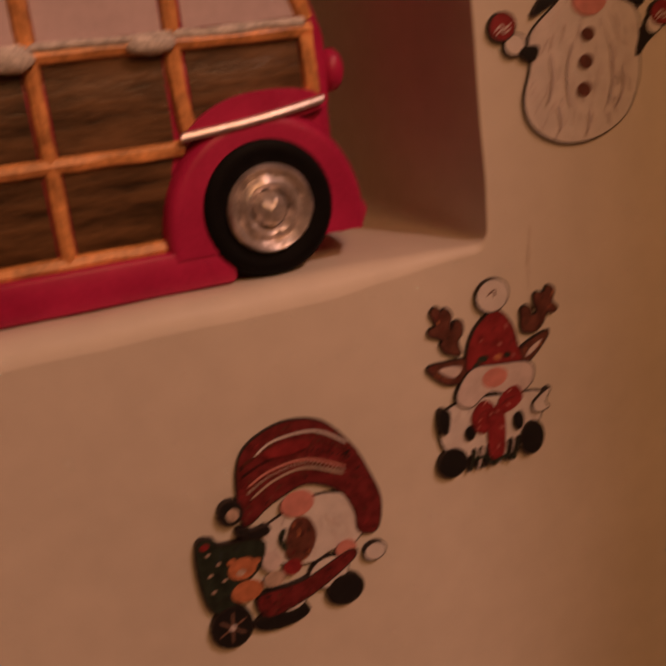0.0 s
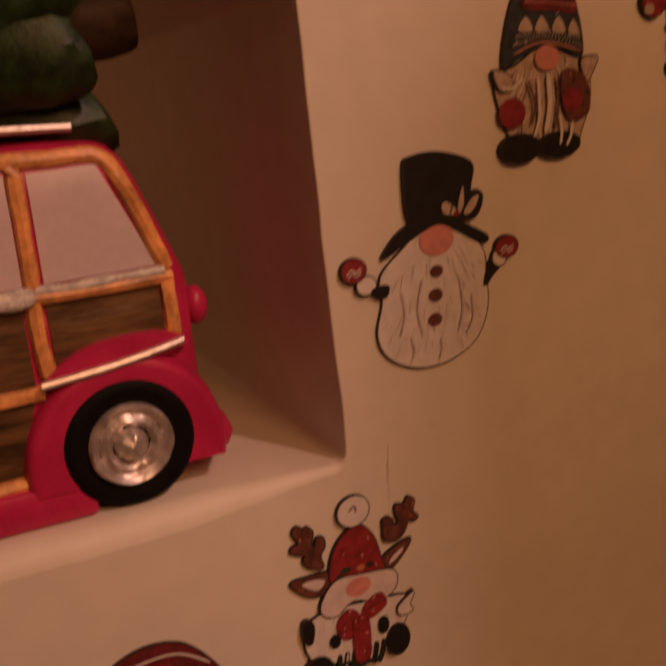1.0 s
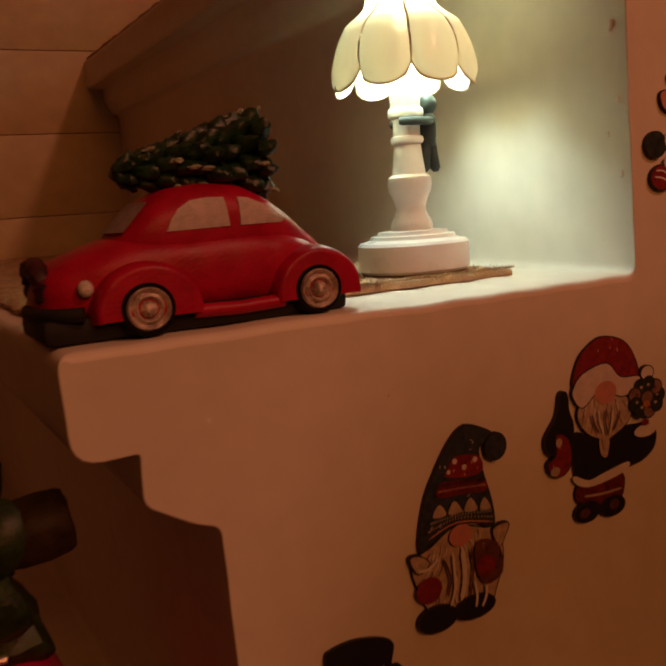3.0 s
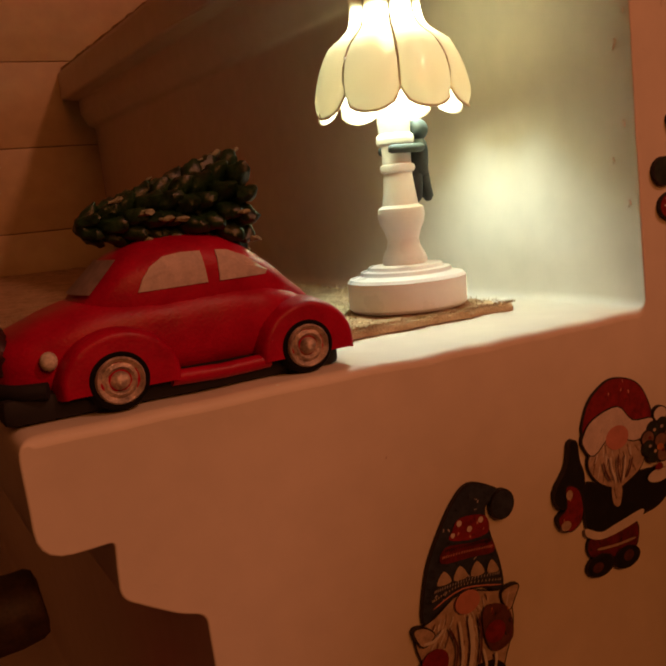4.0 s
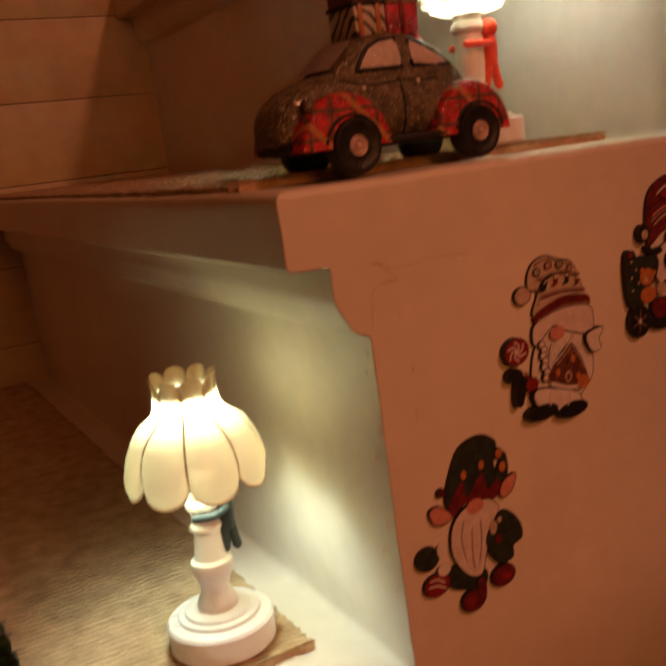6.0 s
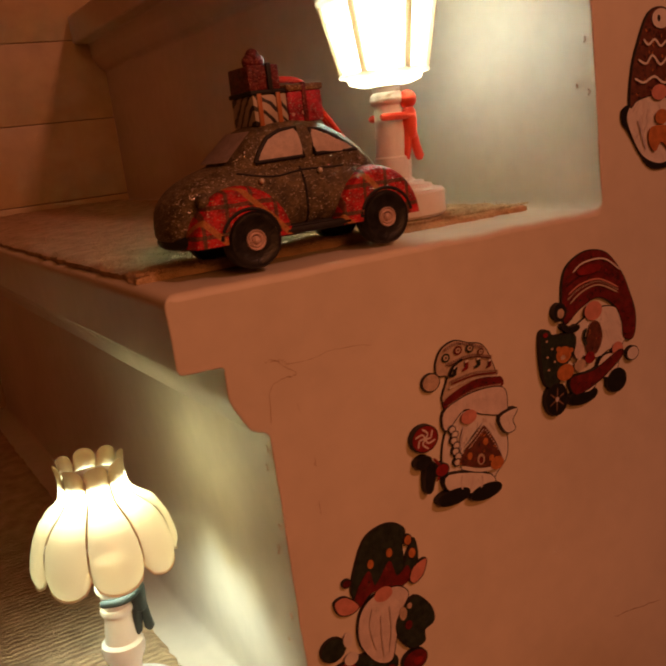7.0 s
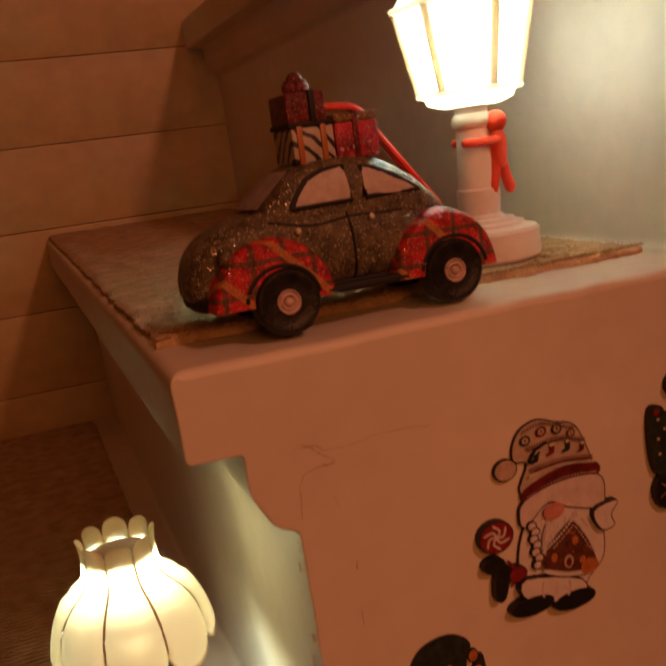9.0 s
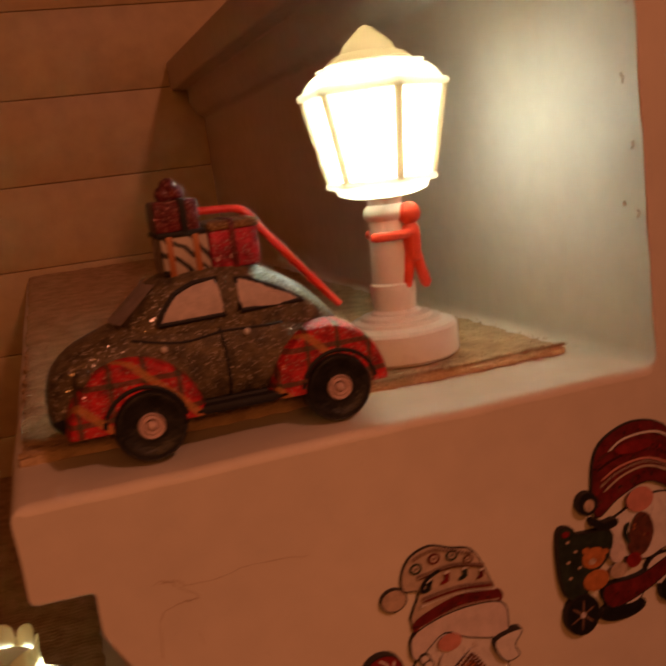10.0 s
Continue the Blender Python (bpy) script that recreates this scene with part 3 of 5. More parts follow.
SCUFFED_TYRE = material("scuffed_grey_tyre", (0.014, 0.012, 0.011), 0.4, spread=0.3, size=260, fine=1300, bump=0.6, dist=0.0006, tint=(0.005, 0.004, 0.004), specular=0.4)
SILVER = material("dull_silver_paint", (0.74, 0.66, 0.62), 0.42, metal=0.75, spread=0.15, size=200, fine=900, bump=0.5, dist=0.0005)
BEIGE_SILVER = material("beige_silver_paint", (0.62, 0.5, 0.42), 0.5, metal=0.5, spread=0.3, size=260, fine=1300, bump=0.8, dist=0.0007)
DARK_WREATH = material("dark_wine_wreath", (0.05, 0.004, 0.008), 0.5, spread=0.3, size=260)
UNDER = material("dark_underbody", (0.01, 0.008, 0.008), 0.7)
GOLD_TRIM = material("ochre_wood_trim", (0.74, 0.33, 0.06), 0.42, spread=0.25, size=130, fine=600, bump=0.3, dist=0.0006)
WOOD_PANEL = material("brown_wood_panel", (0.13, 0.065, 0.016), 0.38, spread=0.38, size=60, fine=300, bump=0.4, dist=0.0006, stretch=(0.7, 1, 5))
NEEDLE = material("dark_fir_green", (0.012, 0.04, 0.012), 0.4, spread=0.4, size=250, fine=1200, bump=0.4, dist=0.0006)
DARK_NEEDLE = material("blackish_fir_green", (0.018, 0.042, 0.003), 0.5, spread=0.4, size=200, fine=900, bump=0.4, dist=0.0006)
SNOW = material("painted_snow", (0.68, 0.62, 0.56), 0.6, spread=0.2, size=300, fine=1200)
FROST = material("pale_green_frost", (0.3, 0.32, 0.22), 0.6, spread=0.25, size=300, fine=1200)
BARK = material("trunk_brown", (0.05, 0.025, 0.012), 0.6, spread=0.3, size=250, fine=900, bump=0.5)
GLITTER_GREY = glitter("grey_brown_glitter", (0.125, 0.092, 0.045), (0.9, 0.82, 0.7), 0.045)
PLAID = plaid("red_plaid_glitter", (0.55, 0.012, 0.015), (0.05, 0.05, 0.02), (0.5, 0.22, 0.06))
PINK_HUB = material("pink_white_hub", (0.6, 0.42, 0.38), 0.45, spread=0.1, size=300)
CAP = [(1, -0.1), (1.0, 0.1), (0.93, 0.2), (0.84, 0.13), (0.75, 0.03), (0.67, 0.1), (0.58, 0.16), (0.5, 0.1), (0.42, -0.02), (0.38, 0.1), (0.3, 0.24), (0.18, 0.32), (0.05, 0.35)]


def build_red_beetle(at):
    root = new("toy_beetle_car")
    tagged(root, "worn red toy beetle car carrying a fir tree on its roof", "toy car", "toy cars on the steps")
    hull = Shell([(4.5, 10, 14, 6), (6.5, 5, 20, 11), (11, 4, 24, 14), (20, 4, 27.5, 16.5), (30, 4, 30, 17.5), (50, 4, 31, 18), (70, 4, 31, 18), (82, 4, 28, 17), (91, 4, 22.5, 15), (96.5, 5, 17, 11), (99, 8, 13, 7)], 3.0)
    cabin = Shell([(27, 22, 29.5, 10), (32, 20, 35, 13.5), (38, 18, 40.5, 15.2), (46, 16, 44, 16), (56, 16, 45.2, 16.2), (66, 16, 44, 16), (75, 16, 39.5, 15), (84, 16, 32, 13), (93, 16, 23, 9)], 2.8)
    body = hull.skin(cabin.skin(bmesh.new()))
    for v in body.verts:
        v.co += Vector(noise.noise_vector(v.co * 160)) * 0.00035
    part("body", body, RED_PAINT, root)
    part("chassis", box(bmesh.new(), (0.004, -0.0175, 0.0004), (0.097, 0.0175, 0.008), 0.002), UNDER, root)
    for s in (-1, 1):
        for x, rx, rz in ((33, 16.5, 15), (86, 15.5, 15)):
            bm = arch(bmesh.new(), (x, 8), rx, rz, 10, 21.5, s, 3.0)
            for v in bm.verts:
                v.co += Vector(noise.noise_vector(v.co * 200)) * 0.0003
            part("fender", bm, RED_PAINT, root)
            wheel(root, (x - 1, s * 18.6, 8.7), 8.4, 6.5, -s if s > 0 else 1, TYRE, BEIGE_SILVER, 6.4, CAP, "dull silver hubcap")
        for pts in ([(41, 30.5), (42.6, 34), (45, 37), (49, 39.4), (54, 40), (59.2, 39.8), (60, 30.8)], [(63.4, 30.8), (63.6, 39.6), (67, 39.2), (72, 37), (78.6, 32), (77.6, 30.8)]):
            part("side_window", patch(bmesh.new(), cabin, pts, 0.35, s, curved=False), DIM_GLASS, root, "pale painted side window")
        part("running_board", tube(bmesh.new(), [(0.046, s * 0.0185, 0.006), (0.06, s * 0.0188, 0.0055), (0.074, s * 0.0185, 0.006)], 0.0022, 10), RED_PAINT, root)
        bm = ball(bmesh.new(), (0.0165, s * 0.0166, 0.016), (0.0022, 0.002, 0.0026))
        part("headlight", bm, SNOW, root, "beige headlight")
    bm = bmesh.new()
    rows = []
    for i in range(7):
        row = []
        for j in range(9):
            t, s = i / 6, -1 + j / 4
            row.append(((28.9 + 8.4 * t + 2.4 * s * s - 1.8) * 0.001, s * (12.2 - 2.2 * t) * 0.001, (30.6 + 8.6 * t + 0.6) * 0.001))
        rows.append(row)
    grid_faces(bm, rows, False)
    bmesh.ops.solidify(bm, geom=bm.faces[:], thickness=0.0008)
    part("windscreen", bm, DIM_GLASS, root, "pale painted windscreen")
    part("bumper", tube(bmesh.new(), smooth_line([(0.015, -0.019, 0.009), (0.007, -0.014, 0.009), (0.004, 0, 0.009), (0.007, 0.014, 0.009), (0.015, 0.019, 0.009)], 4), 0.0022, 10), UNDER, root, "dark front bumper")
    bm = bmesh.new()
    tube(bm, [(0.0075 - 0.0012 * math.sin(0.2094 * i), 0.0082 * math.cos(0.2094 * i), 0.0155 + 0.0072 * math.sin(0.2094 * i)) for i in range(31)], [0.0034 - 0.0005 * (i % 2) for i in range(31)], 10)
    for v in bm.verts:
        v.co += Vector(noise.noise_vector(v.co * 420)) * 0.0006
    part("wreath", bm, DARK_WREATH, root, "dark wreath on the bonnet")
    part("rear_bumper", tube(bmesh.new(), smooth_line([(0.091, -0.019, 0.008), (0.0975, -0.013, 0.008), (0.0995, 0, 0.008), (0.0975, 0.013, 0.008), (0.091, 0.019, 0.008)], 4), 0.002, 10), RED_PAINT, root)
    fir_tree(root, (31, 0, 49), (77, 0, 53), 16, 9, 12, NEEDLE, FROST, 3, frost=0.3, deep=0.36)
    root.scale = (1, 1, 0.94)
    root.location = at
    return root


def build_glitter_beetle(at):
    root = new("toy_glitter_car")
    tagged(root, "grey glitter toy beetle car with plaid fenders and roof gifts", "toy car", "toy cars on the steps")
    hull = Shell([(6, 13, 20, 7), (8.5, 10.5, 26, 11.5), (14, 10, 31, 14.5), (22, 10, 34.5, 16.5), (32, 10, 37, 17), (50, 10, 37, 17.5), (70, 10, 35, 17.5), (84, 10, 30, 16.5), (94, 10, 24, 14), (99, 10.5, 18, 11), (102, 12, 15, 7)], 3.2)
    cabin = Shell([(28, 24, 36, 10), (33, 22, 41, 13.5), (39, 20, 46.5, 15.2), (47, 18, 49.6, 15.8), (57.5, 18, 50.2, 15.8), (68, 18, 48.4, 15.6), (78, 18, 43.4, 14.5), (87, 18, 36, 12.5), (95, 16, 26, 9)], 3.0)
    part("body", hull.skin(cabin.skin(bmesh.new())), GLITTER_GREY, root)
    part("chassis", box(bmesh.new(), (0.014, -0.0155, 0.0088), (0.094, 0.0155, 0.013), 0.002), UNDER, root)
    for s in (-1, 1):
        for x, rx, rz in ((29, 19.5, 20.5), (85, 18.5, 21)):
            part("fender", arch(bmesh.new(), (x, 9), rx, rz, 9, 21, s, 10.0, 0.14), PLAID, root, "red plaid fender")
            bm = tube(bmesh.new(), [((x + 2 + math.cos(a) * 11.2) * 0.001, s * 0.0206, (10 + math.sin(a) * 11) * 0.001) for a in [radians(8 + 164 * i / 20) for i in range(21)]], 0.0008, 8)
            part("arch_lip", bm, UNDER, root)
            w = wheel(root, (x + 3 if x < 50 else x + 1.5, s * 18.2, 10.2), 10.2, 8, -s if s > 0 else 1, SCUFFED_TYRE, PINK_HUB, 3.7, CAP, "pink white hub")
        for pts in ([(38.5, 35.8), (40.5, 39.5), (44.5, 43.8), (50, 46), (56.5, 46.5), (57.5, 36.2)], [(62, 36.4), (62.2, 45.6), (66, 44.8), (73, 41.2), (81, 36.2)]):
            part("side_window", patch(bmesh.new(), cabin, pts, 0.3, s, curved=False), DIM_GLASS, root, "pale painted side window")
            part("window_trim", tube(bmesh.new(), [(p[0] * 0.001, s * (cabin.side(*p) + 0.35) * 0.001, p[1] * 0.001) for p in pts + pts[:1]], 0.0008, 6), UNDER, root)
        part("door_seam", bar(bmesh.new(), hull, [(55, 35), (56, 24), (56, 12)], 0.9, 0.05, s), UNDER, root)
        part("door_seam", bar(bmesh.new(), hull, [(31, 33), (44, 30.5), (56, 31.5), (68, 31), (78, 31)], 0.7, 0.05, s), UNDER, root)
        part("running_board", box(bmesh.new(), (0.044, s * 0.019 - 0.002, 0.0098), (0.072, s * 0.019 + 0.002, 0.0124), 0.0009), UNDER, root)
        part("headlight", ball(bmesh.new(), (0.0165, s * 0.0168, 0.0255), (0.0024, 0.0022, 0.003)), GLITTER_GREY, root)
        part("door_handle", ball(bmesh.new(), (0.039, s * 0.0176, 0.0295), 0.001, 8, 6), SNOW, root)
        part("door_handle", ball(bmesh.new(), (0.0625, s * 0.0177, 0.0305), 0.001, 8, 6), SNOW, root)
    bm = bmesh.new()
    grid_faces(bm, [[((26.6 + 11 * i / 6 + 2.4 * (-1 + j / 4) ** 2) * 0.001, (-1 + j / 4) * (12.4 - 1.6 * i / 6) * 0.001, (37.2 + 9.6 * i / 6) * 0.001) for j in range(9)] for i in range(7)], False)
    bmesh.ops.solidify(bm, geom=bm.faces[:], thickness=0.0008)
    part("windscreen", bm, DIM_GLASS, root, "pale painted windscreen")
    part("bumper", tube(bmesh.new(), smooth_line([(0.016, -0.0165, 0.012), (0.0105, -0.011, 0.012), (0.0085, 0, 0.012), (0.0105, 0.011, 0.012), (0.016, 0.0165, 0.012)], 4), 0.0026, 10), UNDER, root, "dark front bumper")
    # gifts moulded on the roof
    for lo, hi, mat, lab in (((43.5, -9.5, 48), (57, 9, 59), STRIPE_GIFT, "zebra striped gift box"), ((57.2, -9.5, 48), (71.5, 9, 59), DOT_GIFT, "pink dotted gift box"),
                             ((43, -9, 60), (55.5, 8, 69), WINE_GIFT, "wine red glitter gift box"), ((56.8, -10, 59), (72.1, 9.6, 61.6), GOLD_LID, "gold glitter lid")):
        part("gift_box", box(bmesh.new(), [c * 0.001 for c in lo], [c * 0.001 for c in hi], 0.0008), mat, root, lab)
    for x, z0, z1, mat in ((46, 48, 59.3, RIBBON_TAN), (53.5, 48, 59.3, RIBBON_TAN), (64, 48, 62, WINE_GIFT), (51, 59.5, 69.4, UNDER)):
        part("ribbon", box(bmesh.new(), ((x - 0.9) * 0.001, -0.0101, z0 * 0.001), ((x + 0.9) * 0.001, 0.0094, z1 * 0.001), 0.0003), mat, root)
    part("gift_base", box(bmesh.new(), (0.0427, -0.0101, 0.0588), (0.0567, 0.0092, 0.0604), 0.0005), UNDER, root)
    for dx, r in ((-1.6, 2.6), (1.8, 2.6), (0, 2.6)):
        part("bow_loop", ball(bmesh.new(), ((49 + dx) * 0.001, -0.002, (70.8 + (2 if dx == 0 else 0)) * 0.001), r * 0.001, 12, 8), WINE_GIFT, root, "wine red bow")
    # hanging loop of satin cord
    for off in (0, 1.6):
        part("hanging_cord", tube(bmesh.new(), smooth_line([(0.052, 0.002 + off * 0.001, 0.0645), (0.061, 0.004 + off * 0.001, 0.0645), (0.0715, 0.006 + off * 0.001, 0.063), (0.078, 0.008 + off * 0.0014, 0.0555), (0.089, 0.0105 + off * 0.0018, 0.0425), (0.101, 0.013 + off * 0.001, 0.0285)], 5), 0.0012, 8), CORD, root, "orange red satin cord")
    root.location = at
    return root


def build_woody(at):
    root = new("toy_woody_wagon")
    tagged(root, "large cherry red toy wagon with wood panels and roof tree", "toy car", "toy cars on the steps")
    hull = Shell([(2, 14, 30, 22), (8, 6, 42, 30), (22, 4, 52, 34), (45, 4, 58, 36), (70, 4, 66, 36.8), (110, 4, 67, 37), (140, 4, 67, 37), (156, 5, 66, 35.5), (162, 7, 60, 32), (165, 12, 48, 26)], 6.0)
    cabin = Shell([(48, 40, 64, 26), (54, 40, 78, 32), (62, 40, 94, 35), (74, 40, 101, 36.2), (110, 40, 103, 36.3), (138, 40, 103, 36.2), (149, 40, 99, 35.4), (156, 40, 84, 34.5), (163, 40, 66, 32)], 6.0)
    part("body", hull.skin(cabin.skin(bmesh.new())), CHERRY, root)
    flank = Pair(hull, cabin)
    for s in (-1, 1):
        for x in (35, 139):
            part("fender", arch(bmesh.new(), (x, 14), 30, 32, 24, 41.5, s, 2.5, 0.16), CHERRY, root)
            wheel(root, (x, s * 37.5, 19.2), 19.2, 10, -s if s > 0 else 1, TYRE, SILVER, 12, CAP, "shiny silver hubcap")
        part("chrome_strip", bar(bmesh.new(), hull, [(118, 40.5), (138, 42.5), (158, 45.5)], 2.4, 4.6, s), SILVER, root, "silver trim strip")
        part("sill", box(bmesh.new(), (0.05, s * 0.037 - 0.004, 0.0004), (0.128, s * 0.037 + 0.0005, 0.0115), 0.0015), CHERRY, root)
        part("fender_top", patch(bmesh.new(), hull, [(120, 40), (123, 44.2), (132, 48.4), (143, 49.6), (153, 48.6), (160, 45.5), (158, 43), (138, 40)], 3.4, s, thick=4), CHERRY, root)
        # glass and wood on the flank
        for pts in ([(123.5, 66.5), (123.5, 95.5), (141.5, 96), (154.5, 67)], [(88, 66), (88, 95.5), (118, 95.5), (118, 66.5)], [(62, 66), (68, 90), (74, 95), (84, 95.5), (84, 66)]):
            part("side_window", patch(bmesh.new(), flank, pts, 0.6, s, curved=False), MILK_GLASS, root, "milky side window")
        for pts in ([(123, 44), (123, 62), (154, 62), (154, 46)], [(88, 39), (88, 62), (117, 62), (117, 39)], [(88, 15), (88, 36), (116, 36), (111, 15)], [(54, 39), (54, 62), (83, 62), (83, 39)], [(62, 15), (56, 36), (83, 36), (83, 15)]):
            part("wood_panel", patch(bmesh.new(), flank, pts, 0.5, s, curved=False), WOOD_PANEL, root, "dark brown wood panel")
        for shell, pts, w, lift in ((flank, [(50, 63), (90, 63.5), (120, 63.5), (158, 63.5)], 4.6, 0.4), (flank, [(120, 62), (120, 52), (121, 42)], 4.6, 0.4), (cabin, [(120.5, 65), (120.5, 80), (120.5, 97)], 4.4, 0.6),
                                    (flank, [(85.5, 62), (85.5, 40), (85.5, 13)], 4.2, 0.3), (flank, [(52, 37.5), (85, 37.5), (119, 37.5)], 4.2, 0.4), (flank, [(58, 12.5), (85, 12.5), (111, 12.5)], 4.8, 0.4),
                                    (flank, [(156.5, 62), (156.5, 52), (156.5, 43)], 4.8, 0.5), (cabin, [(60, 64), (67, 92), (76, 98), (100, 98.5), (130, 98.5), (142.5, 98), (148, 90), (157, 66)], 4.6, 0.6), (cabin, [(85.5, 65), (85.5, 80), (85.5, 97)], 4.4, 0.6)):
            bm = bar(bmesh.new(), shell, pts, w, lift, s)
            for v in bm.verts:
                v.co += Vector(noise.noise_vector(v.co * 260)) * 0.0004
            part("wood_trim", bm, GOLD_TRIM, root, "ochre painted wood trim")
        bm = bar(bmesh.new(), flank, [(60, 65), (90, 65.2), (122, 65.2), (156, 65.4)], 2.4, 1.8, s)
        drips = [ball(bmesh.new(), (0.1145, s * 0.0398, 0.0635), (0.0062, 0.0018, 0.0024)), ball(bmesh.new(), (0.081, s * 0.0398, 0.063), (0.006, 0.0018, 0.003))]
        for piece, word in ((bm, "snow"), (drips[0], "snow_drip"), (drips[1], "snow_drip")):
            for v in piece.verts:
                v.co += Vector(noise.noise_vector(v.co * 350)) * 0.0006
            part(word, piece, SNOW, root, "thin painted snow")
        part("tail_light", ball(bmesh.new(), (0.166, s * 0.027, 0.052), (0.004, 0.005, 0.006)), CHERRY, root)
        part("roof_rail", tube(bmesh.new(), [(0.07, s * 0.028, 0.1055), (0.1, s * 0.029, 0.107), (0.138, s * 0.028, 0.106)], 0.0012, 8), SILVER, root)
    part("bumper", tube(bmesh.new(), smooth_line([(0.16, -0.037, 0.012), (0.1685, -0.03, 0.012), (0.1705, 0, 0.012), (0.1685, 0.03, 0.012), (0.16, 0.037, 0.012)], 4), 0.004, 10), CHERRY, root)
    fir_tree(root, (18, 0, 116), (143, -6, 133), 36, 4, 8, DARK_NEEDLE, FROST, 8, trunk=10.5, frost=0.0, deep=0.14)
    cap = tube(bmesh.new(), smooth_line([(0.112, -0.017, 0.1605), (0.12, -0.018, 0.163), (0.128, -0.0185, 0.1645), (0.136, -0.019, 0.1635)], 4), [0.0012] + [0.0024] * 11 + [0.001], 10)
    for v in cap.verts:
        v.co += Vector(noise.noise_vector(v.co * 300)) * 0.0008
    part("snow_cap", cap, SNOW, root, "painted snow on the tree")
    part("berry", ball(bmesh.new(), (0.1245, -0.0205, 0.1655), 0.0023), CHERRY, root, "red painted berry")
    root.location = at
    return root


STRIPE_GIFT = material("striped_gift_paper", (0.5, 0.42, 0.36), 0.5, spread=0.1)
_n, _l = STRIPE_GIFT.node_tree.nodes, STRIPE_GIFT.node_tree.links
_w = _n.new("ShaderNodeTexWave")
_w.bands_direction, _w.inputs["Scale"].default_value, _w.inputs["Distortion"].default_value = "DIAGONAL", 95, 6
_m = _n.new("ShaderNodeMix")
_m.data_type = "RGBA"
_s = _n.new("ShaderNodeMath")
_s.operation, _s.inputs[1].default_value = "GREATER_THAN", 0.72
_l.new(_n["Texture Coordinate"].outputs["Object"], _w.inputs["Vector"])
_l.new(_w.outputs["Fac"], _s.inputs[0]), _l.new(_s.outputs[0], _m.inputs["Factor"])
_l.new(_n["Principled BSDF"].inputs["Base Color"].links[0].from_socket, _m.inputs["A"])
_m.inputs["B"].default_value = (0.02, 0.015, 0.015, 1)
_l.new(_m.outputs["Result"], _n["Principled BSDF"].inputs["Base Color"])
DOT_GIFT = glitter("pink_dotted_paper", (0.45, 0.02, 0.05), (0.8, 0.6, 0.6), 0.06)
_n, _l = DOT_GIFT.node_tree.nodes, DOT_GIFT.node_tree.links
_v = _n.new("ShaderNodeTexVoronoi")
_v.inputs["Scale"].default_value, _v.inputs["Randomness"].default_value = 260, 0.5
_s = _n.new("ShaderNodeMath")
_s.operation, _s.inputs[1].default_value = "LESS_THAN", 0.28
_m = _n.new("ShaderNodeMix")
_m.data_type = "RGBA"
_l.new(_n["Texture Coordinate"].outputs["Object"], _v.inputs["Vector"])
_l.new(_v.outputs["Distance"], _s.inputs[0]), _l.new(_s.outputs[0], _m.inputs["Factor"])
_l.new(_n["Principled BSDF"].inputs["Base Color"].links[0].from_socket, _m.inputs["A"])
_m.inputs["B"].default_value = (0.6, 0.35, 0.38, 1)
_l.new(_m.outputs["Result"], _n["Principled BSDF"].inputs["Base Color"])
WINE_GIFT = glitter("wine_glitter", (0.14, 0.008, 0.008), (0.7, 0.3, 0.25), 0.06)
GOLD_LID = glitter("gold_glitter", (0.22, 0.11, 0.03), (0.9, 0.7, 0.4), 0.1)
RIBBON_TAN = material("tan_ribbon", (0.45, 0.16, 0.06), 0.4)
CORD = material("orange_red_satin", (0.7, 0.03, 0.008), 0.35, spread=0.1)

build_red_beetle((-0.2095, 0.0275, -DROP[2]))
build_glitter_beetle((-0.0225, 0.031, RISE))
build_woody((-0.362, 0.05, LOW_TREAD))

# flat painted wooden plaques hung on the stair wall
CREAM = material("plaque_cream", (0.72, 0.65, 0.61), 0.5, spread=0.06, size=180, fine=1500, bump=0.05)
BLACK = material("plaque_black", (0.012, 0.011, 0.012), 0.4, spread=0.1, size=300)
RED = material("plaque_red", (0.25, 0.014, 0.014), 0.45, spread=0.2, size=350, fine=1500)
BROWN = material("plaque_brown", (0.13, 0.04, 0.022), 0.5, spread=0.25, size=350, fine=1500)
SALMON = material("plaque_salmon", (0.6, 0.24, 0.19), 0.5, spread=0.08, size=300)
GREY = material("plaque_grey", (0.42, 0.36, 0.36), 0.5, spread=0.1, size=300)
PALE = material("plaque_pale_mauve", (0.62, 0.53, 0.51), 0.5, spread=0.1, size=300)
BLUE = material("plaque_slate_blue", (0.03, 0.038, 0.055), 0.5, spread=0.25, size=350, fine=1500)
BLUSH = material("plaque_blush_white", (0.68, 0.57, 0.54), 0.5, spread=0.08, size=250, fine=1500)
WINE = material("plaque_wine_red", (0.15, 0.012, 0.012), 0.45, spread=0.25, size=350, fine=1500)
TAN = material("plaque_tan", (0.52, 0.38, 0.29), 0.5, spread=0.15, size=400, fine=1500)
GREEN = material("plaque_dark_green", (0.022, 0.032, 0.02), 0.5, spread=0.3, size=400, fine=1500)
AMBER = material("plaque_amber", (0.5, 0.17, 0.05), 0.5, spread=0.15, size=400)
OAT = material("plaque_oat", (0.52, 0.4, 0.31), 0.5, spread=0.12, size=300, fine=1500)
SEPIA = material("plaque_sepia", (0.24, 0.13, 0.09), 0.5, spread=0.2, size=300)
PLAQUE_EDGE = material("plaque_charred_edge", (0.02, 0.012, 0.01), 0.6, spread=0.2, size=300)
PAINTS = [PLAQUE_EDGE, CREAM, BLACK, RED, BROWN, SALMON, GREY, PALE, BLUE, BLUSH, WINE, TAN, GREEN, AMBER, OAT, SEPIA]


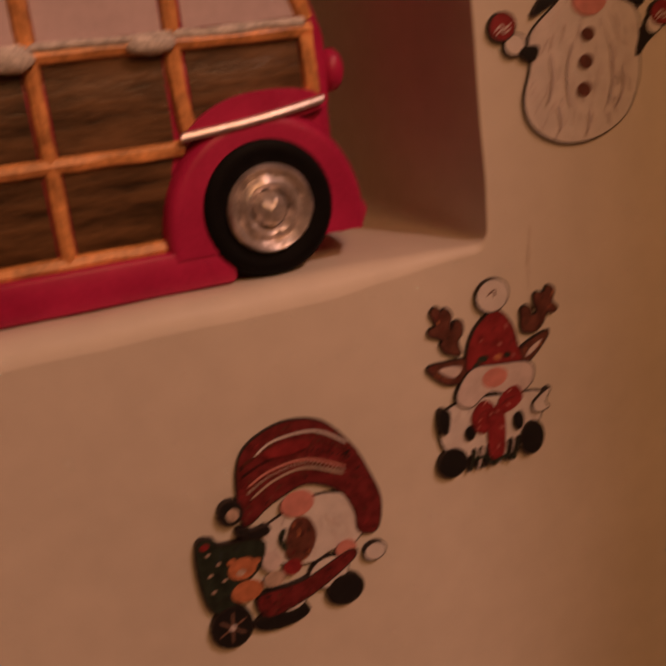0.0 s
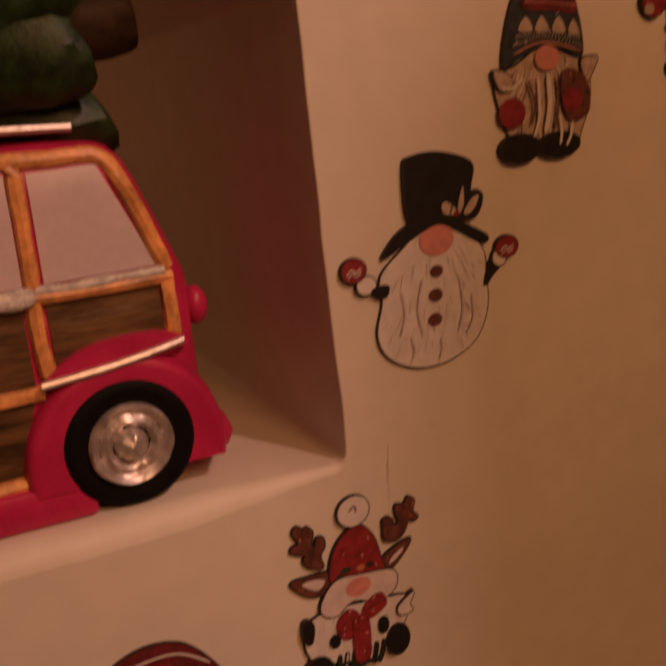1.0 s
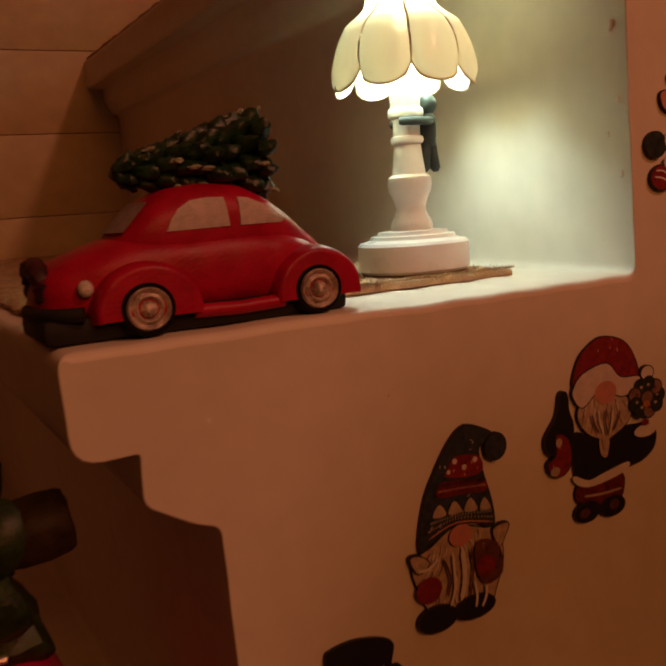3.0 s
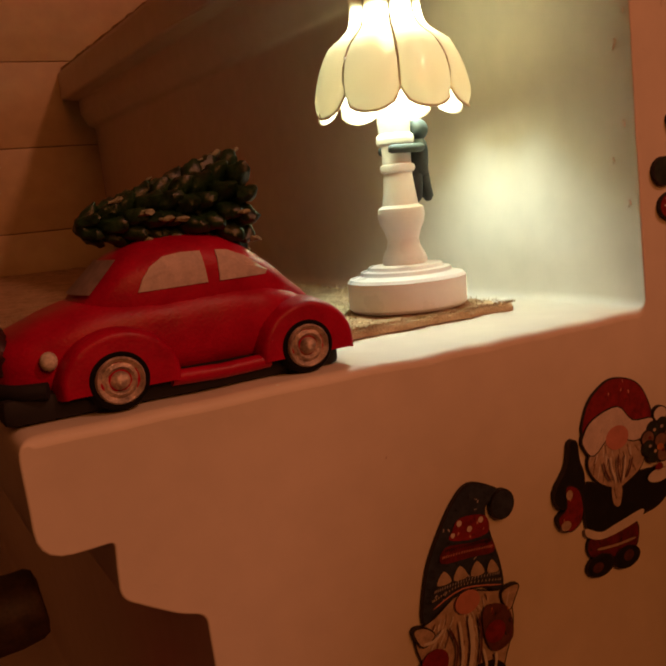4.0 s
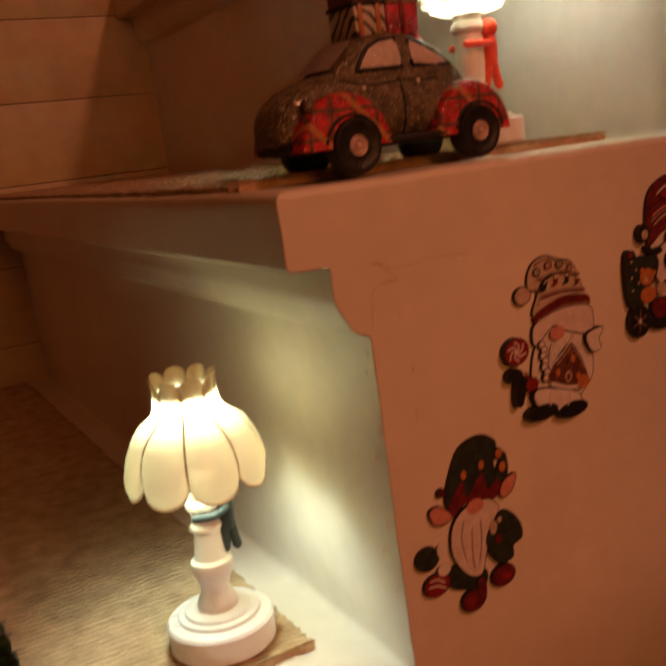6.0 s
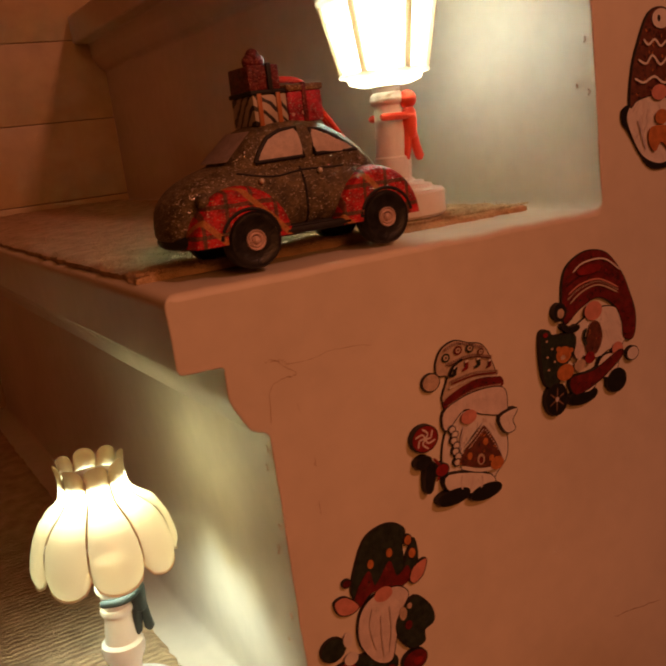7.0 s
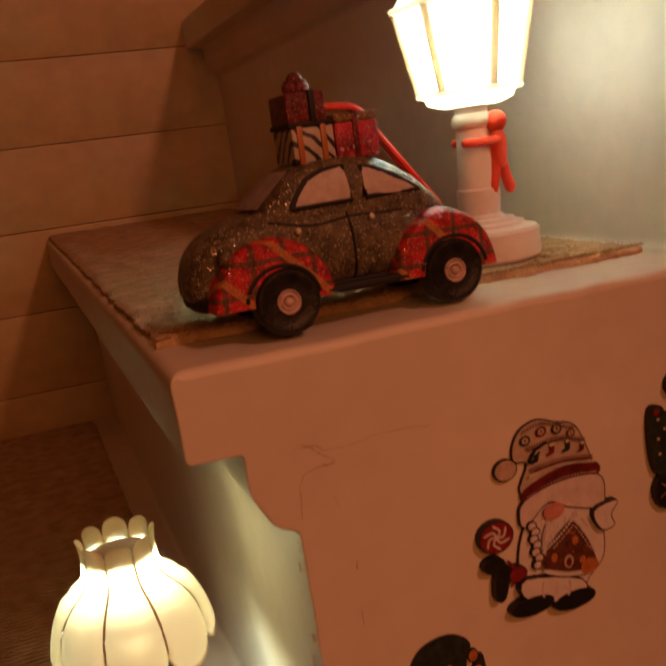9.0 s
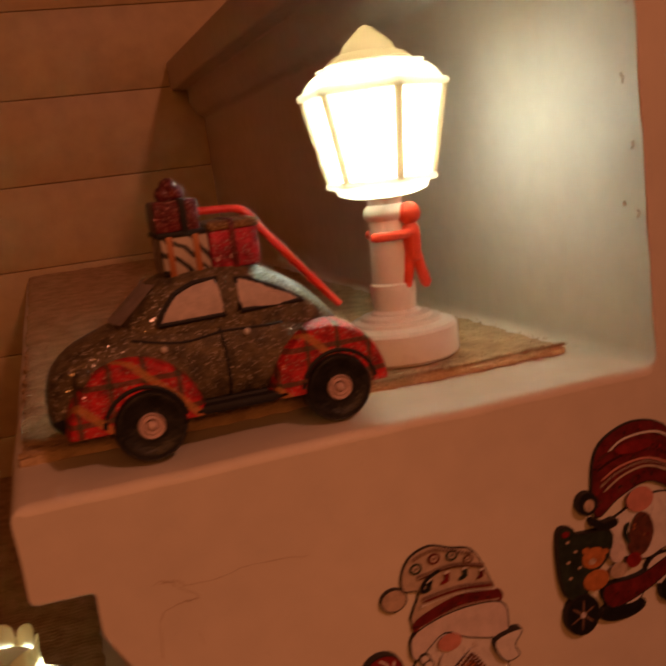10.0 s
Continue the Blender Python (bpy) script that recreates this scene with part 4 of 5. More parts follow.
RNG = random.Random(5)
STROKES = {CREAM: ((PALE, BLUSH, PALE), 4.0, 0.3, 0.09), BLUSH: ((CREAM, PALE), 3.4, 0.35, 0.04), TAN: ((PALE, CREAM, SEPIA), 4.0, 0.4, 0.14),
           WINE: ((RED, BLACK, BROWN), 1.3, 0.5, 0.12), RED: ((WINE, SALMON, WINE), 1.3, 0.45, 0.1), BLUE: ((BLACK, GREY, BLACK), 1.2, 0.4, 0.06),
           GREEN: ((BLACK, BLUE, BLACK), 1.2, 0.4, 0.08), BROWN: ((WINE, AMBER, BLACK), 1.3, 0.45, 0.14)}


class Plaque:
    """A thin wooden cut-out: overlapping rounded fields of paint on a dark backing, in millimetres."""

    def __init__(self):
        self.bm, self.layer = bmesh.new(), 0

    def field(self, pts, paint, outline):
        n = len(pts)
        if sum(pts[i - 1].x * pts[i].y - pts[i].x * pts[i - 1].y for i in range(n)) < 0:
            pts = pts[::-1]
        self.layer += 1
        top = -0.712 - 0.02 * self.layer
        wide = []
        for i in range(n):
            d = (pts[(i + 1) % n] - pts[i - 1]).normalized()
            wide.append(pts[i] + Vector((d.y, -d.x)) * 0.42)
        jobs = [(pts, top + 0.02, top, paint, 0.0)]
        if outline:
            jobs.insert(0, (wide, 0.0, -0.7 - 0.02 * self.layer, PLAQUE_EDGE, 0.0))
        for ring, y0, y1, mat, _ in jobs:
            low = [self.bm.verts.new((p.x * 0.001, y0 * 0.001, p.y * 0.001)) for p in ring]
            high = [self.bm.verts.new((p.x * 0.001, y1 * 0.001, p.y * 0.001)) for p in ring]
            faces = [self.bm.faces.new(high)]
            for i in range(n):
                j = (i + 1) % n
                faces.append(self.bm.faces.new((low[i], low[j], high[j], high[i])))
            for f in faces:
                f.material_index = PAINTS.index(mat)

    def fill(self, paint, *pts, outline=True):
        ring = [p.xy for p in smooth_line([(x, z, 0) for x, z in pts], 4, True)]
        self.field(ring, paint, outline)
        if paint in STROKES:
            self.strokes(ring, *STROKES[paint])

    def strokes(self, ring, paints, length, width, share):
        """Short brush strokes inside a field: hair, knitting, folds."""
        lo, hi = Vector((min(p.x for p in ring), min(p.y for p in ring))), Vector((max(p.x for p in ring), max(p.y for p in ring)))
        mid = (lo + hi) / 2

        def inside(q):
            odd = False
            for a, b in zip(ring, ring[1:] + ring[:1]):
                if (a.y > q.y) != (b.y > q.y) and q.x < (b.x - a.x) * (q.y - a.y) / (b.y - a.y) + a.x:
                    odd = not odd
            return odd
        for _ in range(int((hi.x - lo.x) * (hi.y - lo.y) * share)):
            a = Vector((RNG.uniform(lo.x, hi.x), RNG.uniform(lo.y, hi.y)))
            d = Vector(((a.x - mid.x) * 0.05 + RNG.uniform(-0.35, 0.35), -1 if length > 1.5 else RNG.uniform(-1, 1))).normalized()
            size = length * RNG.uniform(0.6, 1.3)
            b, c = a + d * size * 0.5 + Vector((RNG.uniform(-0.3, 0.3), 0)), a + d * size
            if inside(a) and inside(c):
                self.layer -= 0.8
                self.line(RNG.choice(paints), width * RNG.uniform(0.6, 1.3), a, b, c)

    def dot(self, paint, at, rx, rz, outline=True):
        k = 18 if rx > 1.5 else 10
        self.field([Vector((at[0] + rx * math.cos(6.2832 * i / k), at[1] + rz * math.sin(6.2832 * i / k))) for i in range(k)], paint, outline)

    def line(self, paint, width, *pts, raised=False):
        mid = [p.xy for p in smooth_line([(x, z, 0) for x, z in pts], 4)]
        left, right = [], []
        for i, p in enumerate(mid):
            d = (mid[min(i + 1, len(mid) - 1)] - mid[max(i - 1, 0)]).normalized()
            w = 0.5 * width * (0.35 if i in (0, len(mid) - 1) else 1)
            left.append(p + Vector((-d.y, d.x)) * w), right.append(p - Vector((-d.y, d.x)) * w)
        self.field(left + right[::-1], paint, raised)

    def ticks(self, paint, count, length, *pts, width=0.35):
        """A row of knitted stitches along a line."""
        mid = [p.xy for p in smooth_line([(x, z, 0) for x, z in pts], 12)]
        for i in range(count):
            f = (i + 0.5) / count * (len(mid) - 1)
            a, b = mid[int(f)], mid[min(int(f) + 1, len(mid) - 1)]
            p, d = a.lerp(b, f - int(f)), (b - a).normalized()
            up = Vector((-d.y, d.x)) * length * 0.5 + d * 0.15
            self.layer -= 0.9
            self.line(paint, width, p - up, p, p + up)

    def ring(self, paint, inner, at, r):
        """A bauble drawn as a ring."""
        self.dot(paint, at, r, r * 0.9, False)
        self.dot(inner, at, r * 0.62, r * 0.55, False)
        self.dot(paint, at, r * 0.25, r * 0.22, False)

    def boot(self, paint, at, size):
        """A little stocking with a pale cuff."""
        x, z = at
        self.fill(paint, *[(x + a * size, z + b * size) for a, b in [(-0.3, 0.9), (0.5, 1.0), (0.45, 0.0), (0.2, -0.6), (-1.0, -0.8), (-1.0, -0.3), (-0.35, 0.0)]], outline=False)
        self.line(CREAM, 0.45 * size, (x - 0.4 * size, z + 1.0 * size), (x + 0.1 * size, z + 1.05 * size), (x + 0.6 * size, z + 1.15 * size))

    def finish(self, name, at, label):
        me = bpy.data.meshes.new(name)
        self.bm.to_mesh(me)
        self.bm.free()
        for m in PAINTS:
            me.materials.append(m)
        ob = new(name, me)
        ob.location = (at[0], -0.0004, at[2])
        return tagged(ob, label, "plaque", "plaques on the stair wall")


def build_snowman_plaque(at):
    o = Plaque()
    o.fill(CREAM, (-1.7, 11.2), (-10.4, 5.1), (-18.3, -1.8), (-18.2, -10.1), (-20.5, -19.4), (-17.3, -27.1), (-7.7, -32.3), (4.2, -32.4), (15.1, -27.2), (19.8, -17.1), (19.4, -6.8), (18.2, 1.9), (8.3, 10.4))
    o.dot(SALMON, (1.6, 6.8), 6.2, 5.0, False)
    o.fill(BLACK, (-17.1, 4.5), (-10.7, 10.8), (0.8, 14.5), (11.5, 10.2), (20.3, 5.1), (17.8, 3.7), (8.3, 9.1), (1.4, 11.4), (-8.7, 7.5), (-16.1, 4.0))
    o.fill(BLACK, (-7.6, 12.8), (-8.7, 28.8), (-6.3, 31.8), (3.5, 32.4), (14.8, 28.6), (14.5, 21.9), (11.2, 10.7), (0.9, 14.9))
    o.dot(BROWN, (1.0, -3.0), 2.3, 1.9, False)
    o.dot(BROWN, (0.3, -10.4), 2.5, 2.1, False)
    o.dot(BROWN, (-0.3, -18.1), 2.5, 2.1, False)
    o.dot(CREAM, (-23.6, -3.6), 3.2, 2.7)
    o.dot(RED, (-27.5, 1.4), 4.0, 3.5)
    o.fill(BLACK, (-21.6, -5.3), (-16.4, -4.9), (-17.4, -8.1), (-20.5, -7.2))
    o.fill(BLACK, (18.8, -10.3), (20.4, -4.1), (23.5, -1.8), (25.3, -4.2), (21.9, -7.2))
    o.dot(CREAM, (24.6, -2.2), 2.7, 2.6)
    o.dot(RED, (27.5, 0.8), 4.2, 3.4)
    o.fill(BLACK, (11.5, 14.0), (15.5, 19.6), (18.6, 18.0), (17.0, 13.2), (14.0, 11.4))
    o.fill(OAT, (3.6, 16.6), (5.4, 17.6), (8.6, 15.2), (8.2, 13.6), (4.6, 14.0), outline=False)
    o.fill(OAT, (9.4, 14.2), (10.2, 18.4), (11.6, 21.6), (11.8, 17.2), (10.8, 14.2), outline=False)
    o.fill(OAT, (11.6, 13.8), (14.6, 17.6), (17.2, 18.2), (15.6, 14.6), (13.0, 13.0), outline=False)
    o.line(GREEN, 0.6, (6.4, 13.6), (7.6, 16.6), (7.4, 18.6))
    o.dot(RED, (8.9, 13.6), 1.1, 0.9, False)
    for x, z in ((-27.5, 1.4), (27.5, 0.8)):
        o.line(BLUSH, 0.5, (x - 2.6, z - 1.2), (x - 0.9, z + 0.3), (x + 0.6, z - 0.6), (x + 2.4, z + 0.6))
        o.line(BLUSH, 0.4, (x - 2.2, z - 2.2), (x - 0.7, z - 0.9), (x + 0.8, z - 1.7), (x + 2.4, z - 0.6))
    o.line(PALE, 0.5, (-12.0, -7.0), (-11.0, -14.2), (-13.0, -20.9))
    o.line(PALE, 0.5, (-4.2, -4.2), (-6.4, -13.7), (-4.7, -22.5))
    o.line(PALE, 0.5, (9.0, -5.1), (10.1, -15.3), (8.0, -23.6))
    o.line(PALE, 0.5, (13.5, -11.6), (13.9, -18.9), (11.2, -24.2))
    o.line(PALE, 0.5, (1.6, -23.8), (1.6, -28.2), (0.3, -30.8))
    o.line(PALE, 0.5, (-9.3, -21.6), (-8.3, -26.1), (-9.0, -28.9))
    return o.finish("snowman_plaque", at, "painted wooden snowman gnome plaque with a black top hat")


build_snowman_plaque((-0.1269, 0.0, -0.1369))


def build_knit_hat_gnome_plaque(at):
    o = Plaque()
    o.fill(TAN, (-19.0, -9.1), (-11.2, -5.7), (-1.3, -1.0), (10.6, -4.1), (16.6, -6.2), (18.2, -16.8), (14.7, -26.5), (11.3, -32.7), (1.2, -32.0), (-12.4, -27.2), (-16.8, -19.5))
    o.fill(BLUE, (-16.0, -5.6), (-13.3, 9.4), (-8.0, 19.9), (-1.7, 28.7), (4.3, 32.7), (12.1, 30.2), (16.0, 26.9), (9.8, 24.5), (10.5, 16.9), (14.0, 4.5), (14.2, -4.0), (6.7, -0.9), (-1.2, -0.2), (-9.2, -2.8))
    o.fill(RED, (-3.2, 19.9), (-0.1, 23.2), (9.3, 21.7), (10.5, 16.1), (3.5, 15.4), (-4.3, 17.3), outline=False)
    o.dot(BLUSH, (-0.5, 21.6), 1.0, 1.0, False)
    o.dot(BLUSH, (3.2, 18.9), 1.0, 1.0, False)
    o.dot(BLUSH, (7.7, 20.7), 1.0, 1.0, False)
    o.dot(BLUSH, (-3.2, 18.5), 0.8, 0.8, False)
    o.fill(WINE, (-6.3, 15.5), (3.4, 14.4), (11.0, 13.5), (11.8, 9.1), (3.2, 9.8), (-8.1, 10.9), outline=False)
    o.fill(OAT, (-10.4, 4.6), (-7.6, 8.4), (-5.0, 4.4), outline=False)
    o.fill(OAT, (-4.2, 4.4), (-1.6, 8.4), (1.2, 4.2), outline=False)
    o.ticks(GREY, 26, 0.9, (-11.6, 2.9), (0.0, 3.2), (13.6, 1.6))
    o.ticks(SALMON, 22, 0.8, (-7.8, 12.8), (2.0, 12.2), (11.4, 11.2))
    o.ticks(BLACK, 22, 0.9, (-6.6, 14.6), (3.0, 14.0), (11.0, 13.2))
    o.line(SALMON, 0.5, (-12.6, -2.2), (-1.0, 0.9), (14.0, -2.4))
    o.fill(OAT, (2.2, 4.0), (4.8, 8.2), (7.6, 3.6), outline=False)
    o.fill(OAT, (8.6, 3.4), (10.6, 7.0), (13.2, 2.6), outline=False)
    o.ticks(OAT, 24, 0.7, (-12.8, 0.3), (-1.1, 2.3), (13.8, -0.5))
    o.dot(BLUE, (16.3, 23.5), 4.3, 4.5)
    o.dot(SALMON, (0.2, -3.8), 4.8, 3.8, False)
    o.fill(TAN, (13.6, -5.2), (20.2, -4.3), (18.6, -8.3), (16.0, -11.5))
    o.fill(TAN, (-20.2, -7.2), (-16.6, -7.0), (-13.0, -10.3), (-17.3, -12.7))
    o.dot(RED, (-13.5, -19.4), 5.1, 4.6, False)
    o.fill(BROWN, (6.4, -7.6), (15.4, -10.2), (17.0, -20.9), (9.7, -23.6), (5.9, -17.7), outline=False)
    o.dot(RED, (10.0, -16.8), 4.1, 3.7, False)
    o.dot(BLACK, (-10.6, -30.3), 7.5, 4.3)
    o.dot(BLACK, (4.7, -30.4), 8.2, 3.8)
    o.line(BROWN, 0.8, (-7.6, -9.8), (-5.0, -17.0), (-6.3, -23.5))
    o.line(CREAM, 1.8, (0.3, -8.1), (0.8, -18.3), (-1.0, -26.4))
    o.line(CREAM, 1.0, (-3.6, -8.9), (-3.3, -20.8), (-5.5, -27.1))
    o.line(CREAM, 1.0, (4.7, -20.8), (5.5, -26.1), (4.9, -30.3))
    o.line(CREAM, 1.0, (-9.5, -9.4), (-13.5, -11.9), (-17.3, -11.9))
    o.line(BROWN, 0.8, (3.9, -8.8), (4.3, -17.3), (2.7, -25.5))
    o.line(CREAM, 1.0, (9.7, -23.6), (9.1, -27.8), (7.3, -30.9))
    return o.finish("knit_hat_gnome_plaque", at, "painted wooden gnome plaque with a blue knitted hat")


build_knit_hat_gnome_plaque((-0.0829, 0.0, -0.0759))


def build_santa_plaque(at):
    o = Plaque()
    o.fill(BLACK, (-12.6, -1.3), (-4.7, -3.3), (11.7, -3.1), (26.2, -5.2), (27.3, -12.7), (21.1, -17.3), (12.5, -18.7), (-0.5, -21.0), (-12.0, -19.0), (-13.9, -8.1))
    o.fill(RED, (-13.2, 16.2), (-10.7, 24.5), (-6.1, 29.1), (0.8, 31.9), (10.0, 30.0), (15.8, 25.0), (19.2, 15.7), (12.0, 13.0), (2.8, 20.8), (-6.4, 17.9))
    o.fill(WINE, (-12.0, -20.8), (-0.5, -21.0), (10.1, -21.0), (8.7, -29.9), (-0.8, -30.0), (-12.2, -27.0))
    o.fill(TAN, (-10.0, 8.8), (-2.0, 11.6), (9.5, 9.4), (15.4, 5.4), (12.9, -1.4), (4.5, -5.6), (1.0, -6.0), (-7.0, -2.1), (-11.3, 3.8))
    o.fill(BLUSH, (-13.2, 15.3), (-8.6, 19.9), (2.8, 22.1), (9.7, 16.0), (19.2, 14.8), (17.9, 10.5), (9.5, 8.9), (0.3, 13.6), (-8.9, 7.8), (-13.3, 11.9))
    o.dot(SALMON, (2.1, 11.6), 5.4, 4.2, False)
    o.fill(TAN, (-1.3, -4.4), (3.3, -6.0), (2.0, -12.4), (-1.0, -11.0), outline=False)
    o.fill(CREAM, (-14.2, -16.5), (-7.4, -19.5), (-0.5, -18.5), (12.6, -16.5), (11.3, -19.7), (-0.6, -21.9), (-8.7, -21.9), (-14.2, -19.2), outline=False)
    o.dot(BLACK, (-8.2, -31.3), 6.0, 3.6)
    o.dot(BLACK, (4.4, -31.9), 6.0, 3.6)
    o.dot(BROWN, (-9.6, -31.6), 2.6, 1.8, False)
    o.dot(BROWN, (5.1, -31.4), 2.4, 2.0, False)
    o.line(TAN, 0.9, (-9.9, -25.1), (-0.7, -26.0), (8.8, -25.9))
    o.dot(CREAM, (23.3, 15.6), 3.2, 2.5)
    o.dot(GREEN, (22.7, 6.3), 8.4, 6.7)
    for k in range(9):
        a = 0.698 * k
        o.dot((GREEN, SEPIA, GREEN)[k % 3], (22.7 + 6.6 * math.cos(a), 6.3 + 5.2 * math.sin(a)), 2.9, 2.6)
        o.dot((TAN, WINE, GREY)[k % 3], (22.7 + 5.6 * math.cos(a), 6.7 + 4.4 * math.sin(a)), 0.8, 0.6, False)
    o.dot(SEPIA, (22.7, 6.3), 3.0, 2.4, False)
    o.dot(AMBER, (22.2, 4.0), 1.7, 1.2, False)
    o.dot(CREAM, (21.3, -6.1), 5.9, 2.4, False)
    o.dot(RED, (21.3, -3.0), 2.0, 1.3, False)
    o.fill(BLACK, (-21.6, 6.9), (-19.8, 14.4), (-17.2, 14.1), (-16.5, 8.0), (-14.7, 2.5), (-16.0, -4.3), (-24.9, -6.4), (-27.3, -0.8))
    o.fill(RED, (-22.5, 0.2), (-17.1, -2.4), (-16.2, -11.3), (-20.8, -14.9), (-25.1, -13.3), (-26.5, -9.6), (-22.7, -6.7))
    o.dot(TAN, (-23.6, -12.7), 2.2, 1.7, False)
    o.dot(TAN, (-21.5, -2.6), 1.5, 1.7, False)
    o.line(BROWN, 0.7, (-5.6, 4.7), (-4.6, 1.1), (-2.4, -2.8))
    o.line(BROWN, 0.7, (1.3, 5.5), (1.1, 0.2), (2.2, -4.4))
    o.line(BROWN, 0.7, (8.2, 3.7), (6.5, -0.5), (4.6, -2.9))
    o.line(CREAM, 0.7, (-2.2, 6.0), (-1.8, 1.5), (-0.1, -3.1))
    o.line(CREAM, 0.7, (4.8, 5.1), (4.2, 0.7), (3.1, -3.6))
    return o.finish("santa_plaque", at, "painted wooden red hat gnome plaque with a small stocking")


build_santa_plaque((-0.0171, 0.0, -0.0541))


def build_elf_plaque(at):
    o = Plaque()
    o.fill(GREEN, (-12.1, 12.0), (-8.9, 22.3), (-4.1, 30.7), (2.1, 33.5), (8.9, 33.1), (14.1, 28.8), (12.2, 23.1), (12.5, 15.1), (14.2, 8.3), (7.8, 6.3), (0.3, 10.3), (-8.0, 6.4))
    o.fill(GREEN, (12.5, 15.1), (15.6, 20.9), (18.0, 23.7), (18.7, 15.5), (14.6, 8.2), (12.4, 10.2))
    o.fill(WINE, (-11.9, 6.5), (-9.1, 13.0), (-3.7, 17.9), (-1.6, 11.1), (5.7, 18.8), (8.4, 11.4), (13.8, 14.0), (14.1, 7.5), (5.9, 6.7), (-3.8, 8.7), (-9.2, 4.8), outline=False)
    o.dot(AMBER, (-2.8, 20.4), 1.4, 1.9, False)
    o.dot(AMBER, (6.0, 22.0), 1.4, 1.9, False)
    o.dot(AMBER, (15.0, 24.2), 1.6, 2.0)
    o.dot(AMBER, (16.3, 18.3), 1.6, 2.1)
    o.dot(WINE, (-13.9, 16.4), 1.7, 1.4)
    o.fill(SALMON, (-19.9, 10.5), (-15.1, 11.1), (-10.0, 5.6), (-14.1, 3.8), (-18.6, 5.6))
    o.fill(SALMON, (14.2, 8.3), (16.7, 12.3), (22.5, 13.6), (20.4, 7.8), (15.9, 5.5))
    o.fill(GREEN, (-12.6, -14.9), (2.7, -20.3), (2.9, -27.1), (-8.0, -25.5), (-13.5, -22.0))
    o.fill(BLUSH, (-10.8, -0.9), (-7.3, 4.7), (-1.1, 7.4), (7.9, 7.1), (12.5, 2.1), (7.5, -5.0), (4.3, -15.8), (1.4, -22.5), (-5.3, -20.0), (-11.1, -10.4))
    o.dot(SALMON, (1.2, 6.4), 4.2, 3.0, False)
    o.dot(GREEN, (-23.1, -7.6), 5.1, 4.5)
    o.dot(CREAM, (-16.5, -6.0), 2.1, 3.1, False)
    o.dot(RED, (-19.9, -19.5), 5.9, 4.4)
    o.dot(CREAM, (-16.0, -14.1), 3.1, 2.7, False)
    o.line(CREAM, 0.6, (-23.4, -17.0), (-19.6, -17.2), (-16.1, -19.7))
    o.line(CREAM, 0.6, (-24.2, -19.2), (-19.9, -19.8), (-15.8, -22.2))
    o.fill(GREEN, (7.0, -5.7), (15.3, -0.1), (22.0, -6.6), (23.1, -13.5), (18.2, -15.8), (17.6, -20.7), (10.9, -20.7), (5.6, -12.8))
    o.dot(TAN, (9.0, -5.0), 1.8, 2.9, False)
    o.dot(TAN, (12.3, -2.8), 1.2, 1.3, False)
    o.dot(WINE, (11.0, -10.7), 1.7, 1.9, False)
    o.dot(WINE, (12.3, -26.9), 5.7, 4.3)
    o.dot(RED, (13.7, -27.6), 2.3, 1.7, False)
    o.dot(WINE, (-3.5, -32.0), 5.5, 4.4)
    o.dot(RED, (-5.1, -31.9), 2.4, 1.6, False)
    o.fill(WINE, (-0.8, -24.4), (2.7, -25.3), (2.0, -33.5), (-0.6, -31.1))
    o.line(PALE, 0.6, (-4.6, 2.5), (-6.5, -5.1), (-4.7, -15.2))
    o.line(PALE, 0.6, (3.2, 0.8), (3.0, -8.9), (0.9, -18.2))
    o.line(PALE, 0.6, (-1.1, -1.5), (-1.7, -9.4), (-1.6, -19.3))
    return o.finish("elf_plaque", at, "painted wooden gnome plaque with a green jester hat")


build_elf_plaque((0.0360, 0.0, 0.0525))


